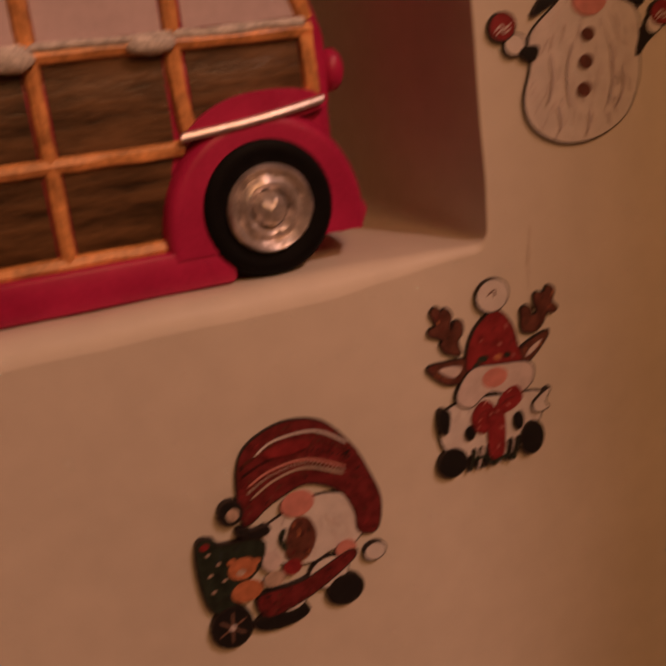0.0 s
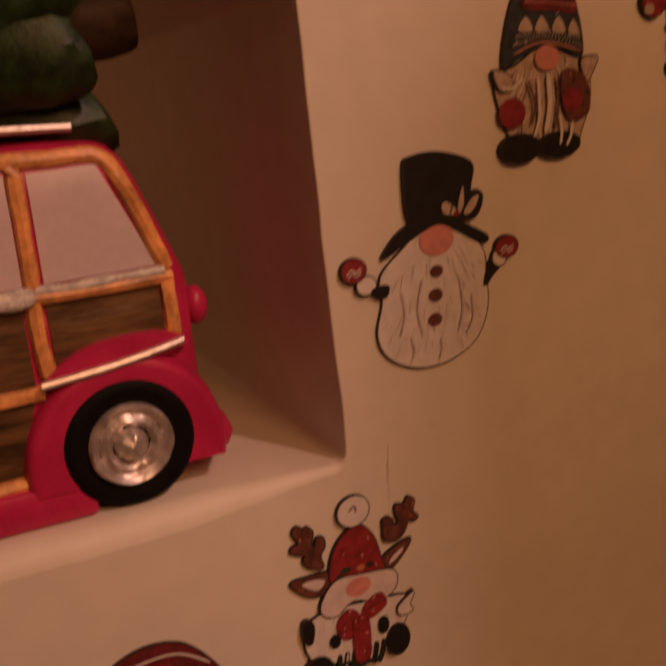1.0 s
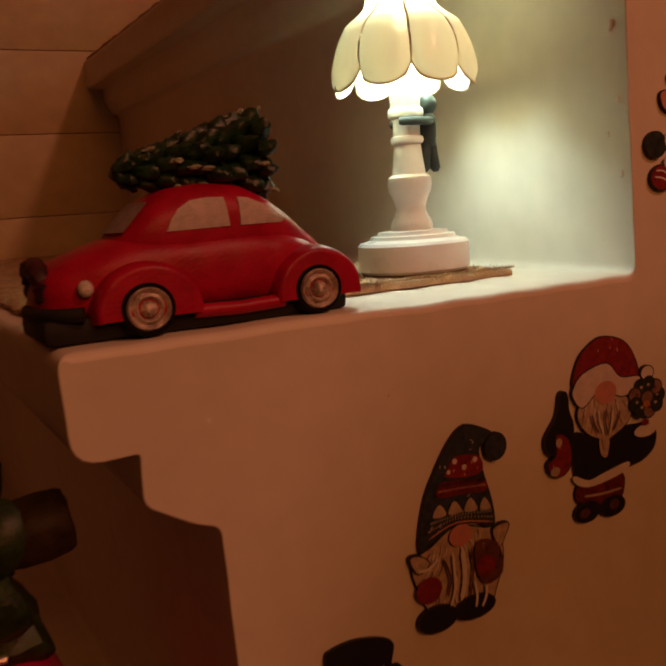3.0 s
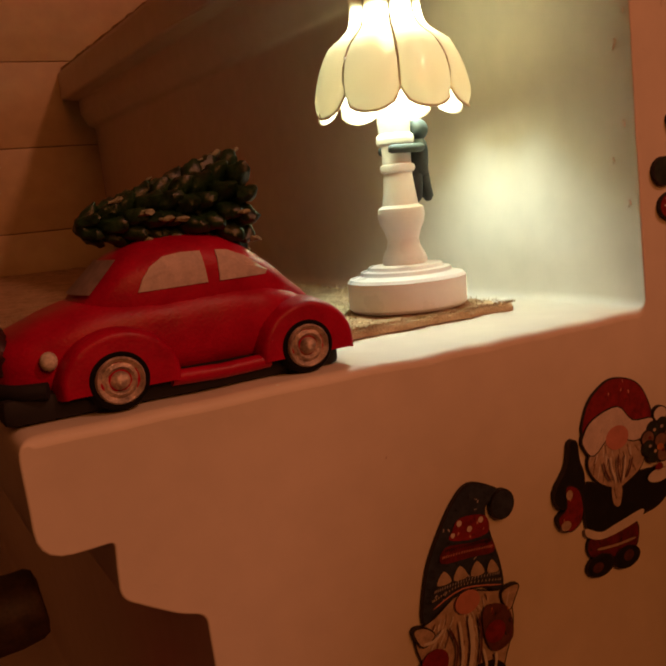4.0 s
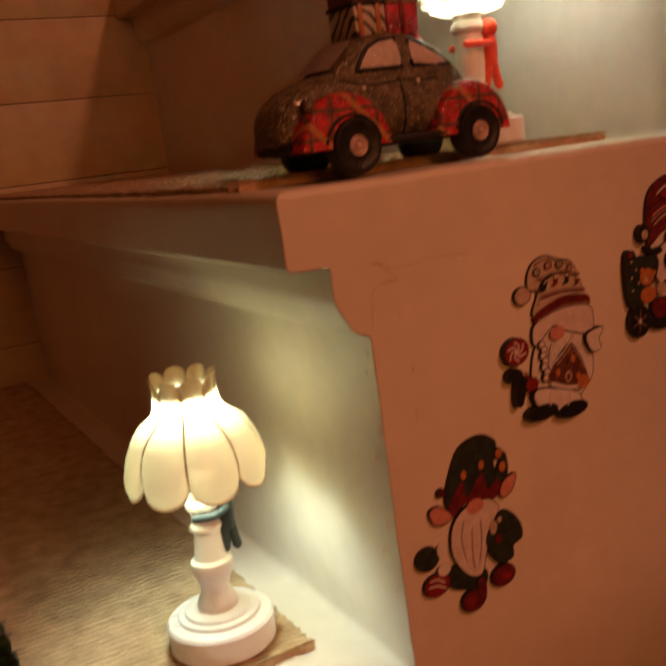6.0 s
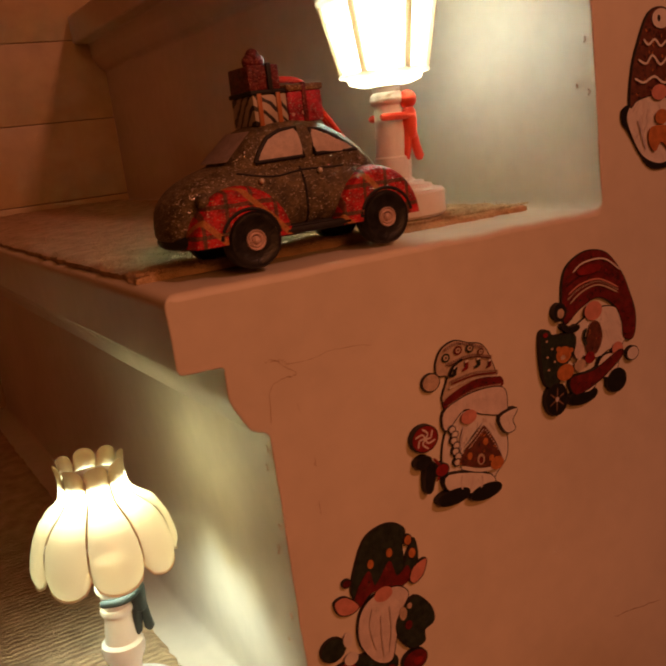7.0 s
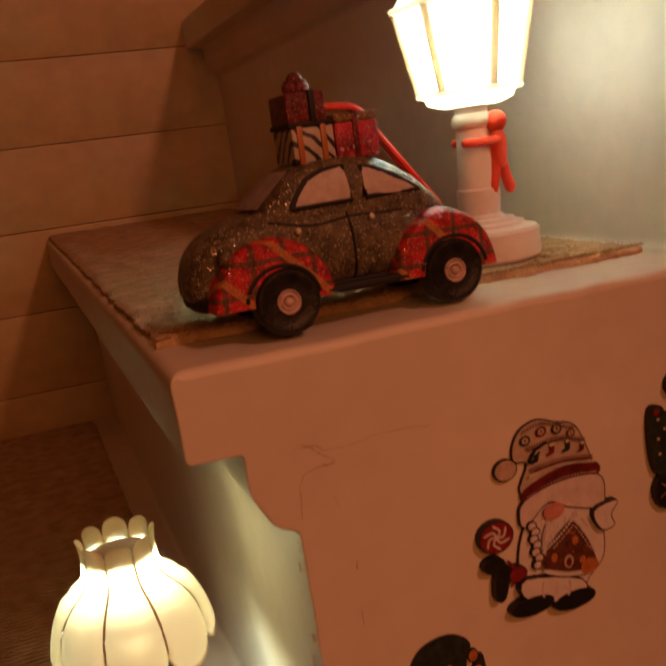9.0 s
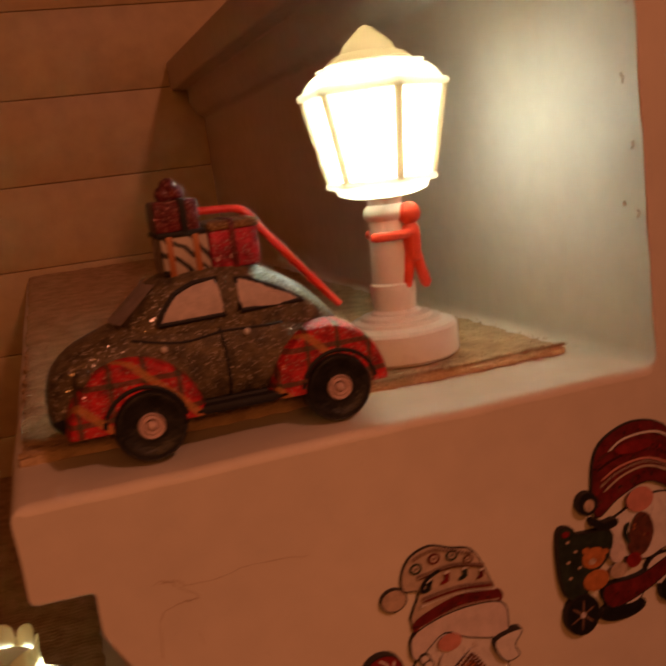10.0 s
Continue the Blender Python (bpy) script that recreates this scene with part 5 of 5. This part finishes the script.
def build_gingerbread_house_gnome_plaque(at):
    o = Plaque()
    o.fill(OAT, (-10.8, 9.5), (-7.6, 18.9), (-12.3, 20.9), (-12.3, 25.9), (-9.1, 30.6), (-2.8, 32.4), (4.0, 30.0), (10.5, 27.8), (14.5, 20.3), (18.1, 8.9), (19.0, 3.4), (3.6, 9.2))
    o.fill(CREAM, (-11.5, -4.1), (-3.4, 3.2), (8.9, 0.7), (18.0, -5.3), (19.0, -20.1), (12.2, -27.2), (8.3, -32.4), (-9.3, -27.3), (-14.0, -19.0))
    o.fill(WINE, (-9.9, 10.6), (4.0, 14.8), (17.6, 13.6), (18.5, 8.8), (4.7, 9.9), (-9.2, 6.5), outline=False)
    o.ticks(OAT, 26, 0.8, (-9.0, 7.6), (4.4, 10.9), (18.0, 9.8), width=0.5)
    o.fill(BLUSH, (-12.2, 1.3), (-9.9, 6.7), (3.7, 10.0), (18.5, 8.5), (20.5, 1.2), (18.3, -2.7), (6.8, 0.4), (-1.2, 4.3), (-10.2, -1.8))
    o.dot(TAN, (-16.0, 18.9), 3.9, 3.3)
    o.ring(GREEN, OAT, (-8.1, 26.9), 2.0)
    o.ring(WINE, OAT, (-2.0, 28.6), 2.0)
    o.ring(GREEN, OAT, (3.8, 28.2), 2.0)
    o.ring(BROWN, OAT, (9.0, 25.6), 1.6)
    o.boot(GREEN, (-4.6, 20.2), 1.9)
    o.boot(RED, (1.4, 21.4), 1.9)
    o.boot(GREEN, (7.4, 21.2), 1.9)
    o.boot(WINE, (12.9, 19.6), 1.5)
    o.ticks(SEPIA, 20, 1.3, (-9.0, 30.0), (-2.6, 31.6), (4.0, 29.6), (10.2, 27.2), width=0.45)
    o.ticks(SEPIA, 26, 1.0, (-8.2, 24.4), (3.5, 25.4), (14.0, 22.6), width=0.45)
    o.line(BROWN, 0.5, (-8.0, 23.5), (3.5, 24.6), (14.2, 21.8))
    o.ticks(SEPIA, 30, 1.0, (-7.2, 17.2), (4.6, 18.0), (16.4, 16.0), width=0.45)
    o.line(WINE, 0.7, (-7.4, 16.2), (4.6, 17.0), (16.6, 15.2))
    o.ticks(CREAM, 30, 0.8, (-8.0, 14.9), (4.6, 15.9), (17.0, 14.0), width=0.45)
    o.line(BLACK, 1.1, (-7.6, 19.4), (-5.2, 23.0), (-0.6, 25.0))
    o.line(BLACK, 0.9, (-7.6, 19.4), (-5.0, 20.2), (-3.6, 22.6))
    o.dot(SALMON, (0.1, 1.0), 4.0, 2.9, False)
    for k in range(7):
        o.dot(PALE, (-8.6 + 0.9 * (k % 2) + 0.15 * k, -2.0 - 2.3 * k), 1.5, 1.3)
        o.dot(CREAM, (-8.4 + 0.9 * (k % 2) + 0.15 * k, -1.8 - 2.3 * k), 1.0, 0.8, False)
    o.line(PALE, 0.8, (-2.4, -1.8), (-4.8, -7.8), (-4.4, -14.9))
    o.fill(BROWN, (-5.6, -17.7), (-3.6, -12.0), (6.8, -4.3), (13.8, -16.8), (13.5, -23.6), outline=False)
    o.ticks(CREAM, 14, 0.9, (-5.7, -11.9), (0.4, -8.4), (6.9, -3.3), width=0.8)
    o.ticks(CREAM, 14, 0.9, (6.9, -3.3), (10.9, -9.6), (15.5, -17.6), width=0.8)
    o.ticks(BLUSH, 10, 0.5, (-1.6, -11.6), (2.4, -8.9), (6.6, -5.6), width=0.5)
    o.ticks(BLUSH, 9, 0.5, (7.2, -6.2), (10.2, -11.0), (13.2, -16.4), width=0.5)
    o.dot(AMBER, (-1.5, -14.9), 1.3, 1.6, False)
    o.dot(AMBER, (6.9, -11.1), 1.3, 1.6, False)
    o.dot(TAN, (3.9, -17.8), 1.9, 2.4, False)
    o.dot(WINE, (3.9, -18.1), 1.1, 1.6, False)
    o.dot(AMBER, (9.2, -18.7), 1.3, 1.4, False)
    o.line(CREAM, 1.5, (-6.1, -18.3), (3.0, -22.2), (13.7, -23.6))
    o.dot(RED, (-22.2, -1.8), 5.9, 5.1)
    for k in range(6):
        a = 1.0472 * k
        o.line(BLUSH, 0.75, (-22.2, -1.8), (-22.2 + 2.6 * math.cos(a), -1.8 + 2.3 * math.sin(a)), (-22.2 + 4.9 * math.cos(a + 0.75), -1.8 + 4.3 * math.sin(a + 0.75)))
    o.dot(BLACK, (-23.9, -11.1), 3.6, 2.3)
    o.fill(BLACK, (-22.7, -12.9), (-18.8, -13.2), (-21.0, -23.0), (-24.0, -22.6))
    o.line(RED, 1.2, (-19.4, -10.4), (-16.1, -15.8), (-18.7, -20.2))
    o.dot(RED, (-15.7, -16.4), 3.1, 2.4)
    o.dot(AMBER, (11.7, -21.6), 3.5, 2.8, False)
    o.fill(CREAM, (15.0, -3.0), (24.0, -1.5), (21.3, -5.8), (22.4, -9.8), (17.5, -10.0))
    o.fill(CREAM, (-12.9, -19.4), (8.0, -25.5), (6.8, -31.9), (-12.3, -26.7))
    o.dot(BLACK, (-11.2, -29.2), 7.8, 2.9)
    o.dot(BLACK, (5.0, -31.9), 7.9, 3.0)
    o.line(PALE, 0.8, (-6.5, -21.4), (-7.3, -24.7), (-6.8, -27.5))
    o.line(PALE, 0.9, (-1.4, -23.0), (-1.8, -26.4), (-3.2, -28.7))
    o.line(PALE, 0.9, (3.3, -24.4), (3.4, -27.2), (2.3, -29.6))
    return o.finish("gingerbread_house_gnome_plaque", at, "painted wooden gnome plaque with a patterned white hat and lollipop")


build_gingerbread_house_gnome_plaque((0.0849, 0.0, 0.1171))


def build_wheelbarrow_gnome_plaque(at):
    o = Plaque()
    o.fill(CREAM, (-12.1, -3.1), (-4.4, 1.6), (8.3, 5.4), (19.5, 2.2), (24.5, -5.5), (19.4, -13.9), (11.6, -14.1), (3.8, -16.0), (-6.9, -11.6))
    o.fill(WINE, (-13.5, 2.7), (-14.3, 15.4), (-11.8, 24.7), (-5.4, 29.3), (3.2, 30.9), (12.8, 28.0), (20.9, 18.7), (25.3, 9.4), (28.8, -1.7), (26.9, -11.8), (21.0, -10.5), (20.3, -3.7), (16.3, 4.7), (6.2, 10.4), (-5.1, 7.2))
    o.line(SALMON, 0.7, (-11.3, 14.5), (-4.1, 17.7), (6.9, 18.1), (18.5, 12.3))
    o.ticks(OAT, 34, 0.9, (-11.6, 12.6), (-4.0, 16.2), (6.8, 17.0), (18.2, 11.2))
    o.ticks(BLACK, 30, 0.9, (-12.4, 18.2), (-4.4, 21.0), (6.9, 21.2), (20.2, 15.2))
    o.ticks(BROWN, 30, 1.0, (-11.6, 21.8), (-3.4, 24.6), (8.0, 24.4), (19.6, 18.0))
    o.line(OAT, 0.7, (-10.8, 10.7), (-3.2, 14.6), (6.7, 15.6), (17.8, 10.2))
    o.line(CREAM, 0.7, (-8.1, 23.5), (-2.0, 26.6), (10.2, 26.3), (19.7, 19.8))
    o.dot(RED, (1.3, 23.2), 7.3, 2.1, False)
    o.dot(SALMON, (2.5, 5.1), 5.2, 4.2, False)
    o.fill(BROWN, (0.3, -0.3), (5.2, -0.4), (7.1, -7.4), (2.8, -13.9), (-3.1, -10.6), outline=False)
    o.line(GREEN, 1.5, (-2.3, -1.6), (-3.8, -4.9), (-2.5, -8.9))
    o.dot(CREAM, (25.3, -18.8), 3.5, 2.9)
    o.dot(CREAM, (9.7, -20.8), 6.2, 5.2)
    o.dot(SALMON, (15.9, -14.7), 3.4, 3.2, False)
    o.dot(BLACK, (14.5, -28.7), 5.8, 5.1)
    o.dot(BLACK, (-6.3, -30.9), 8.5, 3.2)
    o.dot(CREAM, (-3.4, -26.5), 5.0, 3.0)
    o.fill(WINE, (-12.7, -21.4), (0.9, -21.0), (16.6, -15.6), (18.0, -18.6), (4.2, -26.0), (-10.3, -29.1))
    o.fill(GREEN, (-28.1, 1.4), (-23.9, 1.7), (-21.4, -1.0), (-9.7, -2.7), (-11.0, -10.7), (-17.5, -16.5), (-20.8, -23.0), (-26.9, -20.6), (-28.8, -10.1))
    o.dot(AMBER, (-16.4, -10.0), 4.3, 3.6, False)
    o.dot(AMBER, (-16.0, -17.8), 4.8, 3.6, False)
    o.dot(AMBER, (-19.2, -6.9), 1.4, 1.1, False)
    o.dot(AMBER, (-12.2, -8.9), 1.4, 1.1, False)
    o.dot(TAN, (-17.0, -11.1), 1.4, 1.1, False)
    o.dot(BLUSH, (-7.5, -10.6), 2.9, 3.3, False)
    o.dot(TAN, (-7.4, -16.7), 3.4, 2.6, False)
    o.dot(RED, (-1.5, -14.7), 3.0, 2.6, False)
    o.dot(BLACK, (-21.8, -28.3), 6.0, 6.7)
    for k in range(3):
        a = 0.4 + 1.0472 * k
        o.line(SEPIA, 0.6, (-21.8 + 4.6 * math.cos(a), -28.3 + 5.2 * math.sin(a)), (-21.8, -28.3), (-21.8 - 4.6 * math.cos(a), -28.3 - 5.2 * math.sin(a)))
    o.dot(PALE, (-21.8, -28.3), 1.0, 1.1, False)
    o.dot(BLACK, (-17.4, 8.5), 3.3, 3.5)
    o.dot(TAN, (-17.0, 7.9), 1.9, 2.1, False)
    o.line(BLACK, 1.9, (-16.3, 2.4), (-11.9, -0.4), (-7.0, 0.3), raised=True)
    o.dot(TAN, (-25.7, -2.2), 0.7, 0.5, False)
    o.dot(TAN, (-23.1, -6.0), 0.7, 0.5, False)
    o.dot(TAN, (-25.9, -9.0), 0.7, 0.5, False)
    o.dot(TAN, (-22.0, -11.7), 0.7, 0.5, False)
    o.dot(TAN, (-25.6, -14.5), 0.7, 0.5, False)
    o.dot(RED, (-26.3, 0.6), 1.4, 1.1, False)
    return o.finish("wheelbarrow_gnome_plaque", at, "painted wooden gnome plaque with a dark red hat and wheelbarrow")


build_wheelbarrow_gnome_plaque((0.1536, 0.0, 0.1415))
build_wheelbarrow_gnome_plaque((-0.2312, 0.0, -0.2645))


def build_reindeer_plaque(at):
    o = Plaque()
    o.fill(BROWN, (-14.9, 12.5), (-16.6, 15.5), (-15.5, 16.8), (-19.9, 19.0), (-19.9, 20.9), (-17.6, 21.6), (-19.3, 25.6), (-17.8, 27.3), (-15.7, 25.9), (-14.3, 26.2), (-12.6, 23.9), (-13.5, 20.5), (-12.2, 19.1), (-11.6, 21.6), (-9.3, 21.1), (-9.1, 17.9), (-10.8, 15.2), (-10.1, 11.0))
    o.fill(BROWN, (12.1, 13.5), (11.8, 17.7), (11.8, 20.5), (13.7, 21.3), (15.3, 19.6), (15.1, 17.9), (17.4, 18.2), (16.5, 22.6), (17.1, 24.7), (19.9, 24.0), (21.4, 26.2), (23.7, 24.3), (22.9, 20.9), (24.8, 18.4), (23.0, 17.2), (21.0, 18.0), (19.7, 15.0), (16.7, 12.4))
    o.fill(BROWN, (-21.5, 8.9), (-15.5, 9.5), (-8.4, 8.6), (-9.6, 2.4), (-15.9, 2.9))
    o.fill(BROWN, (9.7, 4.2), (12.2, 8.7), (21.5, 11.6), (17.3, 5.8), (12.0, 2.2))
    o.fill(BLUSH, (-17.9, 7.6), (-13.4, 7.9), (-10.0, 6.5), (-12.9, 4.0), outline=False)
    o.fill(BLUSH, (12.9, 4.9), (14.6, 7.4), (18.7, 9.3), (16.2, 6.3), outline=False)
    o.fill(CREAM, (-18.1, -8.3), (-10.3, -4.6), (8.5, -6.5), (19.1, -9.2), (16.4, -19.1), (6.3, -27.1), (-8.1, -23.7), (-17.2, -18.8))
    o.fill(RED, (-8.4, 7.8), (-6.2, 15.7), (-1.5, 20.8), (3.2, 21.9), (7.7, 16.8), (9.8, 9.2), (10.8, 3.2), (2.6, 5.2), (-6.7, 4.9))
    o.dot(CREAM, (1.4, 27.1), 5.5, 5.0)
    o.line(BROWN, 0.6, (-0.4, 27.4), (1.9, 28.7), (2.1, 26.5))
    o.dot(GREEN, (-2.8, 7.9), 1.9, 1.1, False)
    o.dot(AMBER, (2.6, 7.3), 1.4, 1.0, False)
    o.dot(GREEN, (5.8, 7.3), 1.3, 1.0, False)
    o.dot(GREEN, (-5.1, 6.3), 1.2, 1.0, False)
    o.fill(BLUSH, (-11.9, -0.6), (-6.7, 5.3), (2.5, 4.8), (14.0, 2.7), (14.6, -3.6), (8.5, -6.5), (-0.9, -3.4), (-7.3, -6.8), (-11.8, -4.9))
    o.dot(SALMON, (1.1, 0.9), 4.6, 3.3, False)
    o.fill(RED, (0.6, -8.6), (-3.4, -5.6), (-7.4, -9.2), (-7.0, -14.6), (-3.0, -17.0), (-1.2, -12.6), outline=False)
    o.fill(RED, (1.6, -8.4), (4.4, -4.6), (9.0, -3.6), (11.0, -8.2), (7.4, -11.2), (3.4, -11.6), outline=False)
    o.line(WINE, 0.6, (-0.6, -9.6), (-3.6, -9.4), (-5.6, -11.8))
    o.line(WINE, 0.6, (2.4, -9.0), (5.2, -7.6), (8.4, -7.0))
    for k in range(7):
        x = -8.0 + 2.7 * k
        o.line((GREEN, PALE, BLACK)[k % 3], 0.8, (x + 0.8, -21.5), (x + 0.2, -24.6), (x - 1.2 + 0.5 * (k % 2), -28.4), raised=True)
    o.fill(RED, (-1.5, -9.8), (3.9, -11.2), (3.3, -26.2), (-1.8, -24.7), outline=False)
    o.dot(BLACK, (9.1, -15.6), 2.0, 3.3, False)
    o.dot(BLACK, (-8.5, -15.3), 1.9, 2.6, False)
    o.dot(BLACK, (-15.1, -23.9), 4.8, 4.5)
    o.dot(BLACK, (14.2, -23.1), 4.1, 5.5)
    o.fill(CREAM, (14.9, -11.1), (21.0, -7.4), (19.1, -11.5), (20.2, -14.0), (15.7, -14.4))
    o.line(GREEN, 1.1, (-8.1, -24.4), (-3.4, -25.0), (-0.3, -29.0))
    o.line(GREEN, 1.2, (-0.3, -27.5), (4.6, -26.6), (7.0, -28.9))
    o.fill(BLACK, (-18.6, -5.3), (-15.7, -6.7), (-16.8, -13.0), (-19.0, -10.9))
    return o.finish("reindeer_plaque", at, "painted wooden gnome plaque with brown antlers and red hat")


build_reindeer_plaque((-0.1620, 0.0, -0.2378))


def build_gingerbread_gnome_plaque(at):
    o = Plaque()
    o.fill(BLACK, (-22.1, -7.2), (-18.0, -5.5), (-15.6, -12.7), (-13.8, -21.6), (-6.7, -31.4), (2.4, -33.4), (14.9, -30.3), (19.7, -19.8), (21.6, -12.7), (7.6, -16.7), (-8.5, -20.4), (-20.7, -13.9))
    o.fill(CREAM, (-19.1, -9.7), (-13.6, -4.1), (0.7, -2.7), (17.8, -6.9), (22.1, -12.7), (17.5, -24.2), (6.7, -30.3), (-1.4, -31.1), (-10.3, -27.0), (-16.1, -18.7))
    o.fill(BROWN, (-17.0, -5.6), (-14.7, 9.7), (-9.8, 21.3), (-4.0, 30.8), (3.4, 33.4), (10.9, 29.7), (15.4, 18.2), (18.7, 5.6), (19.7, -7.9), (0.7, -2.2), (-12.3, -3.4))
    o.dot(CREAM, (3.0, 28.8), 5.7, 4.1, False)
    o.dot(BLACK, (1.5, 28.9), 1.0, 1.4, False)
    o.line(CREAM, 1.0, (-8.3, 20.9), (-5.5, 18.5), (-1.5, 20.5), (2.2, 17.6), (6.2, 19.6), (10.6, 17.1), (14.1, 18.6))
    o.line(CREAM, 1.0, (-12.0, 12.9), (-7.3, 10.9), (-3.2, 14.1), (1.6, 10.0), (7.1, 13.1), (12.2, 9.6), (16.6, 11.4))
    o.line(CREAM, 1.0, (-14.6, 5.4), (-9.2, 3.3), (-2.6, 5.4), (3.7, 2.3), (11.8, 4.0), (18.6, 1.2))
    o.dot(SALMON, (0.3, -1.3), 5.0, 3.3, False)
    o.dot(AMBER, (1.3, -11.6), 4.2, 3.2, False)
    o.fill(AMBER, (-5.5, -15.4), (7.7, -16.4), (9.9, -22.4), (5.9, -26.5), (0.5, -22.3), (-3.7, -26.0), (-7.3, -21.5), outline=False)
    o.line(PALE, 1.0, (-12.9, -11.2), (-10.9, -18.4), (-8.8, -24.0))
    o.line(PALE, 1.1, (16.0, -13.9), (14.2, -20.1), (11.1, -25.3))
    return o.finish("gingerbread_gnome_plaque", at, "painted wooden gnome plaque with a brown iced hat")


build_gingerbread_gnome_plaque((0.2015, 0.0, 0.2349))


# hairline cracks in the plaster


def build_crack(points, width):
    """A thin jagged crack filled with dirt, just proud of the wall."""
    bm = bmesh.new()
    path = smooth_line([(x, z, 0) for x, z in points], 6)
    rng = random.Random(int(points[0][0] * 1e5) & 255)
    left, right = [], []
    for i, p in enumerate(path):
        d = (path[min(i + 1, len(path) - 1)] - path[max(i - 1, 0)]).normalized()
        w = 0.6 * width * rng.uniform(0.15, 1.0) * (0.1 if i in (0, len(path) - 1) else 1)
        off = Vector((-d.y, d.x, 0))
        q = p + off * rng.uniform(-1, 1) * 0.0004
        left.append((q.x + off.x * w, -0.00012, q.y + off.y * w)), right.append((q.x - off.x * w, -0.00012, q.y - off.y * w))
    grid_faces(bm, [left, right], False)
    return tagged(part("plaster_crack", bm, CRACK, staircase), "thin dirty crack in the plaster")


build_crack([(0.0015, 0.1596), (0.0056, 0.1598), (0.0089, 0.1568), (0.0135, 0.1526), (0.0098, 0.1528)], 0.00022)
build_crack([(0.0089, 0.1568), (0.0195, 0.1567), (0.0298, 0.1580), (0.0458, 0.1561)], 0.00016)
build_crack([(0.0011, 0.1374), (0.0027, 0.1499), (0.0087, 0.1523), (0.0135, 0.1526)], 0.0002)
build_crack([(0.0121, 0.1426), (0.0133, 0.1386)], 0.00012)
build_crack([(-0.1460, -0.1920), (-0.1467, -0.1995), (-0.1469, -0.2118)], 0.00018)
build_crack([(0.0160, 0.1209), (0.0162, 0.1171)], 0.0002)
build_crack([(0.0037, 0.1596), (0.0082, 0.1591), (0.0105, 0.1570)], 0.0002)
build_crack([(0.0159, 0.1043), (0.0155, 0.0986)], 0.0002)
build_crack([(0.0160, 0.1204), (0.0160, 0.1177)], 0.0002)
build_crack([(-0.1467, -0.1978), (-0.1463, -0.2033)], 0.00015)
build_crack([(-0.1063, -0.0280), (-0.1063, -0.0291)], 0.0003)
build_crack([(0.1607, -0.0023), (0.1744, -0.0034), (0.1936, -0.0060)], 0.0005)


def build_chip(k, depth, height, size, seed):
    """A flake of plaster standing a little proud of a riser, near its front edge."""
    bm = bmesh.new()
    rng = random.Random(seed)
    x, z = (k - 2) * GOING - 0.165, (k - 3) * RISE
    ring = []
    for i in range(9):
        a = 6.2832 * i / 9
        r = size * rng.uniform(0.5, 1.1)
        ring.append((r * 0.6 * math.cos(a), r * math.sin(a)))
    rows = []
    for f, lift in ((1.0, 0.0006), (0.8, -0.0001), (0.4, -0.0002)):
        rows.append([(x + lift, depth + c * f, z + height + s * f) for c, s in ring])
    vs = grid_faces(bm, rows, True)
    bm.faces.new(vs[-1])
    part("plaster_chip", bm, PLASTER, staircase)


for i, (depth, height, size) in enumerate([(0.004, 0.128, 0.0022), (0.0065, 0.12, 0.0018), (0.003, 0.098, 0.0016), (0.007, 0.088, 0.0025), (0.004, 0.062, 0.0018), (0.003, 0.035, 0.0016), (0.009, 0.05, 0.0014)]):
    build_chip(3, depth, height, size, i)
    build_chip(4, depth * 1.1, height + 0.006 * (i % 3), size * 0.9, i + 20)
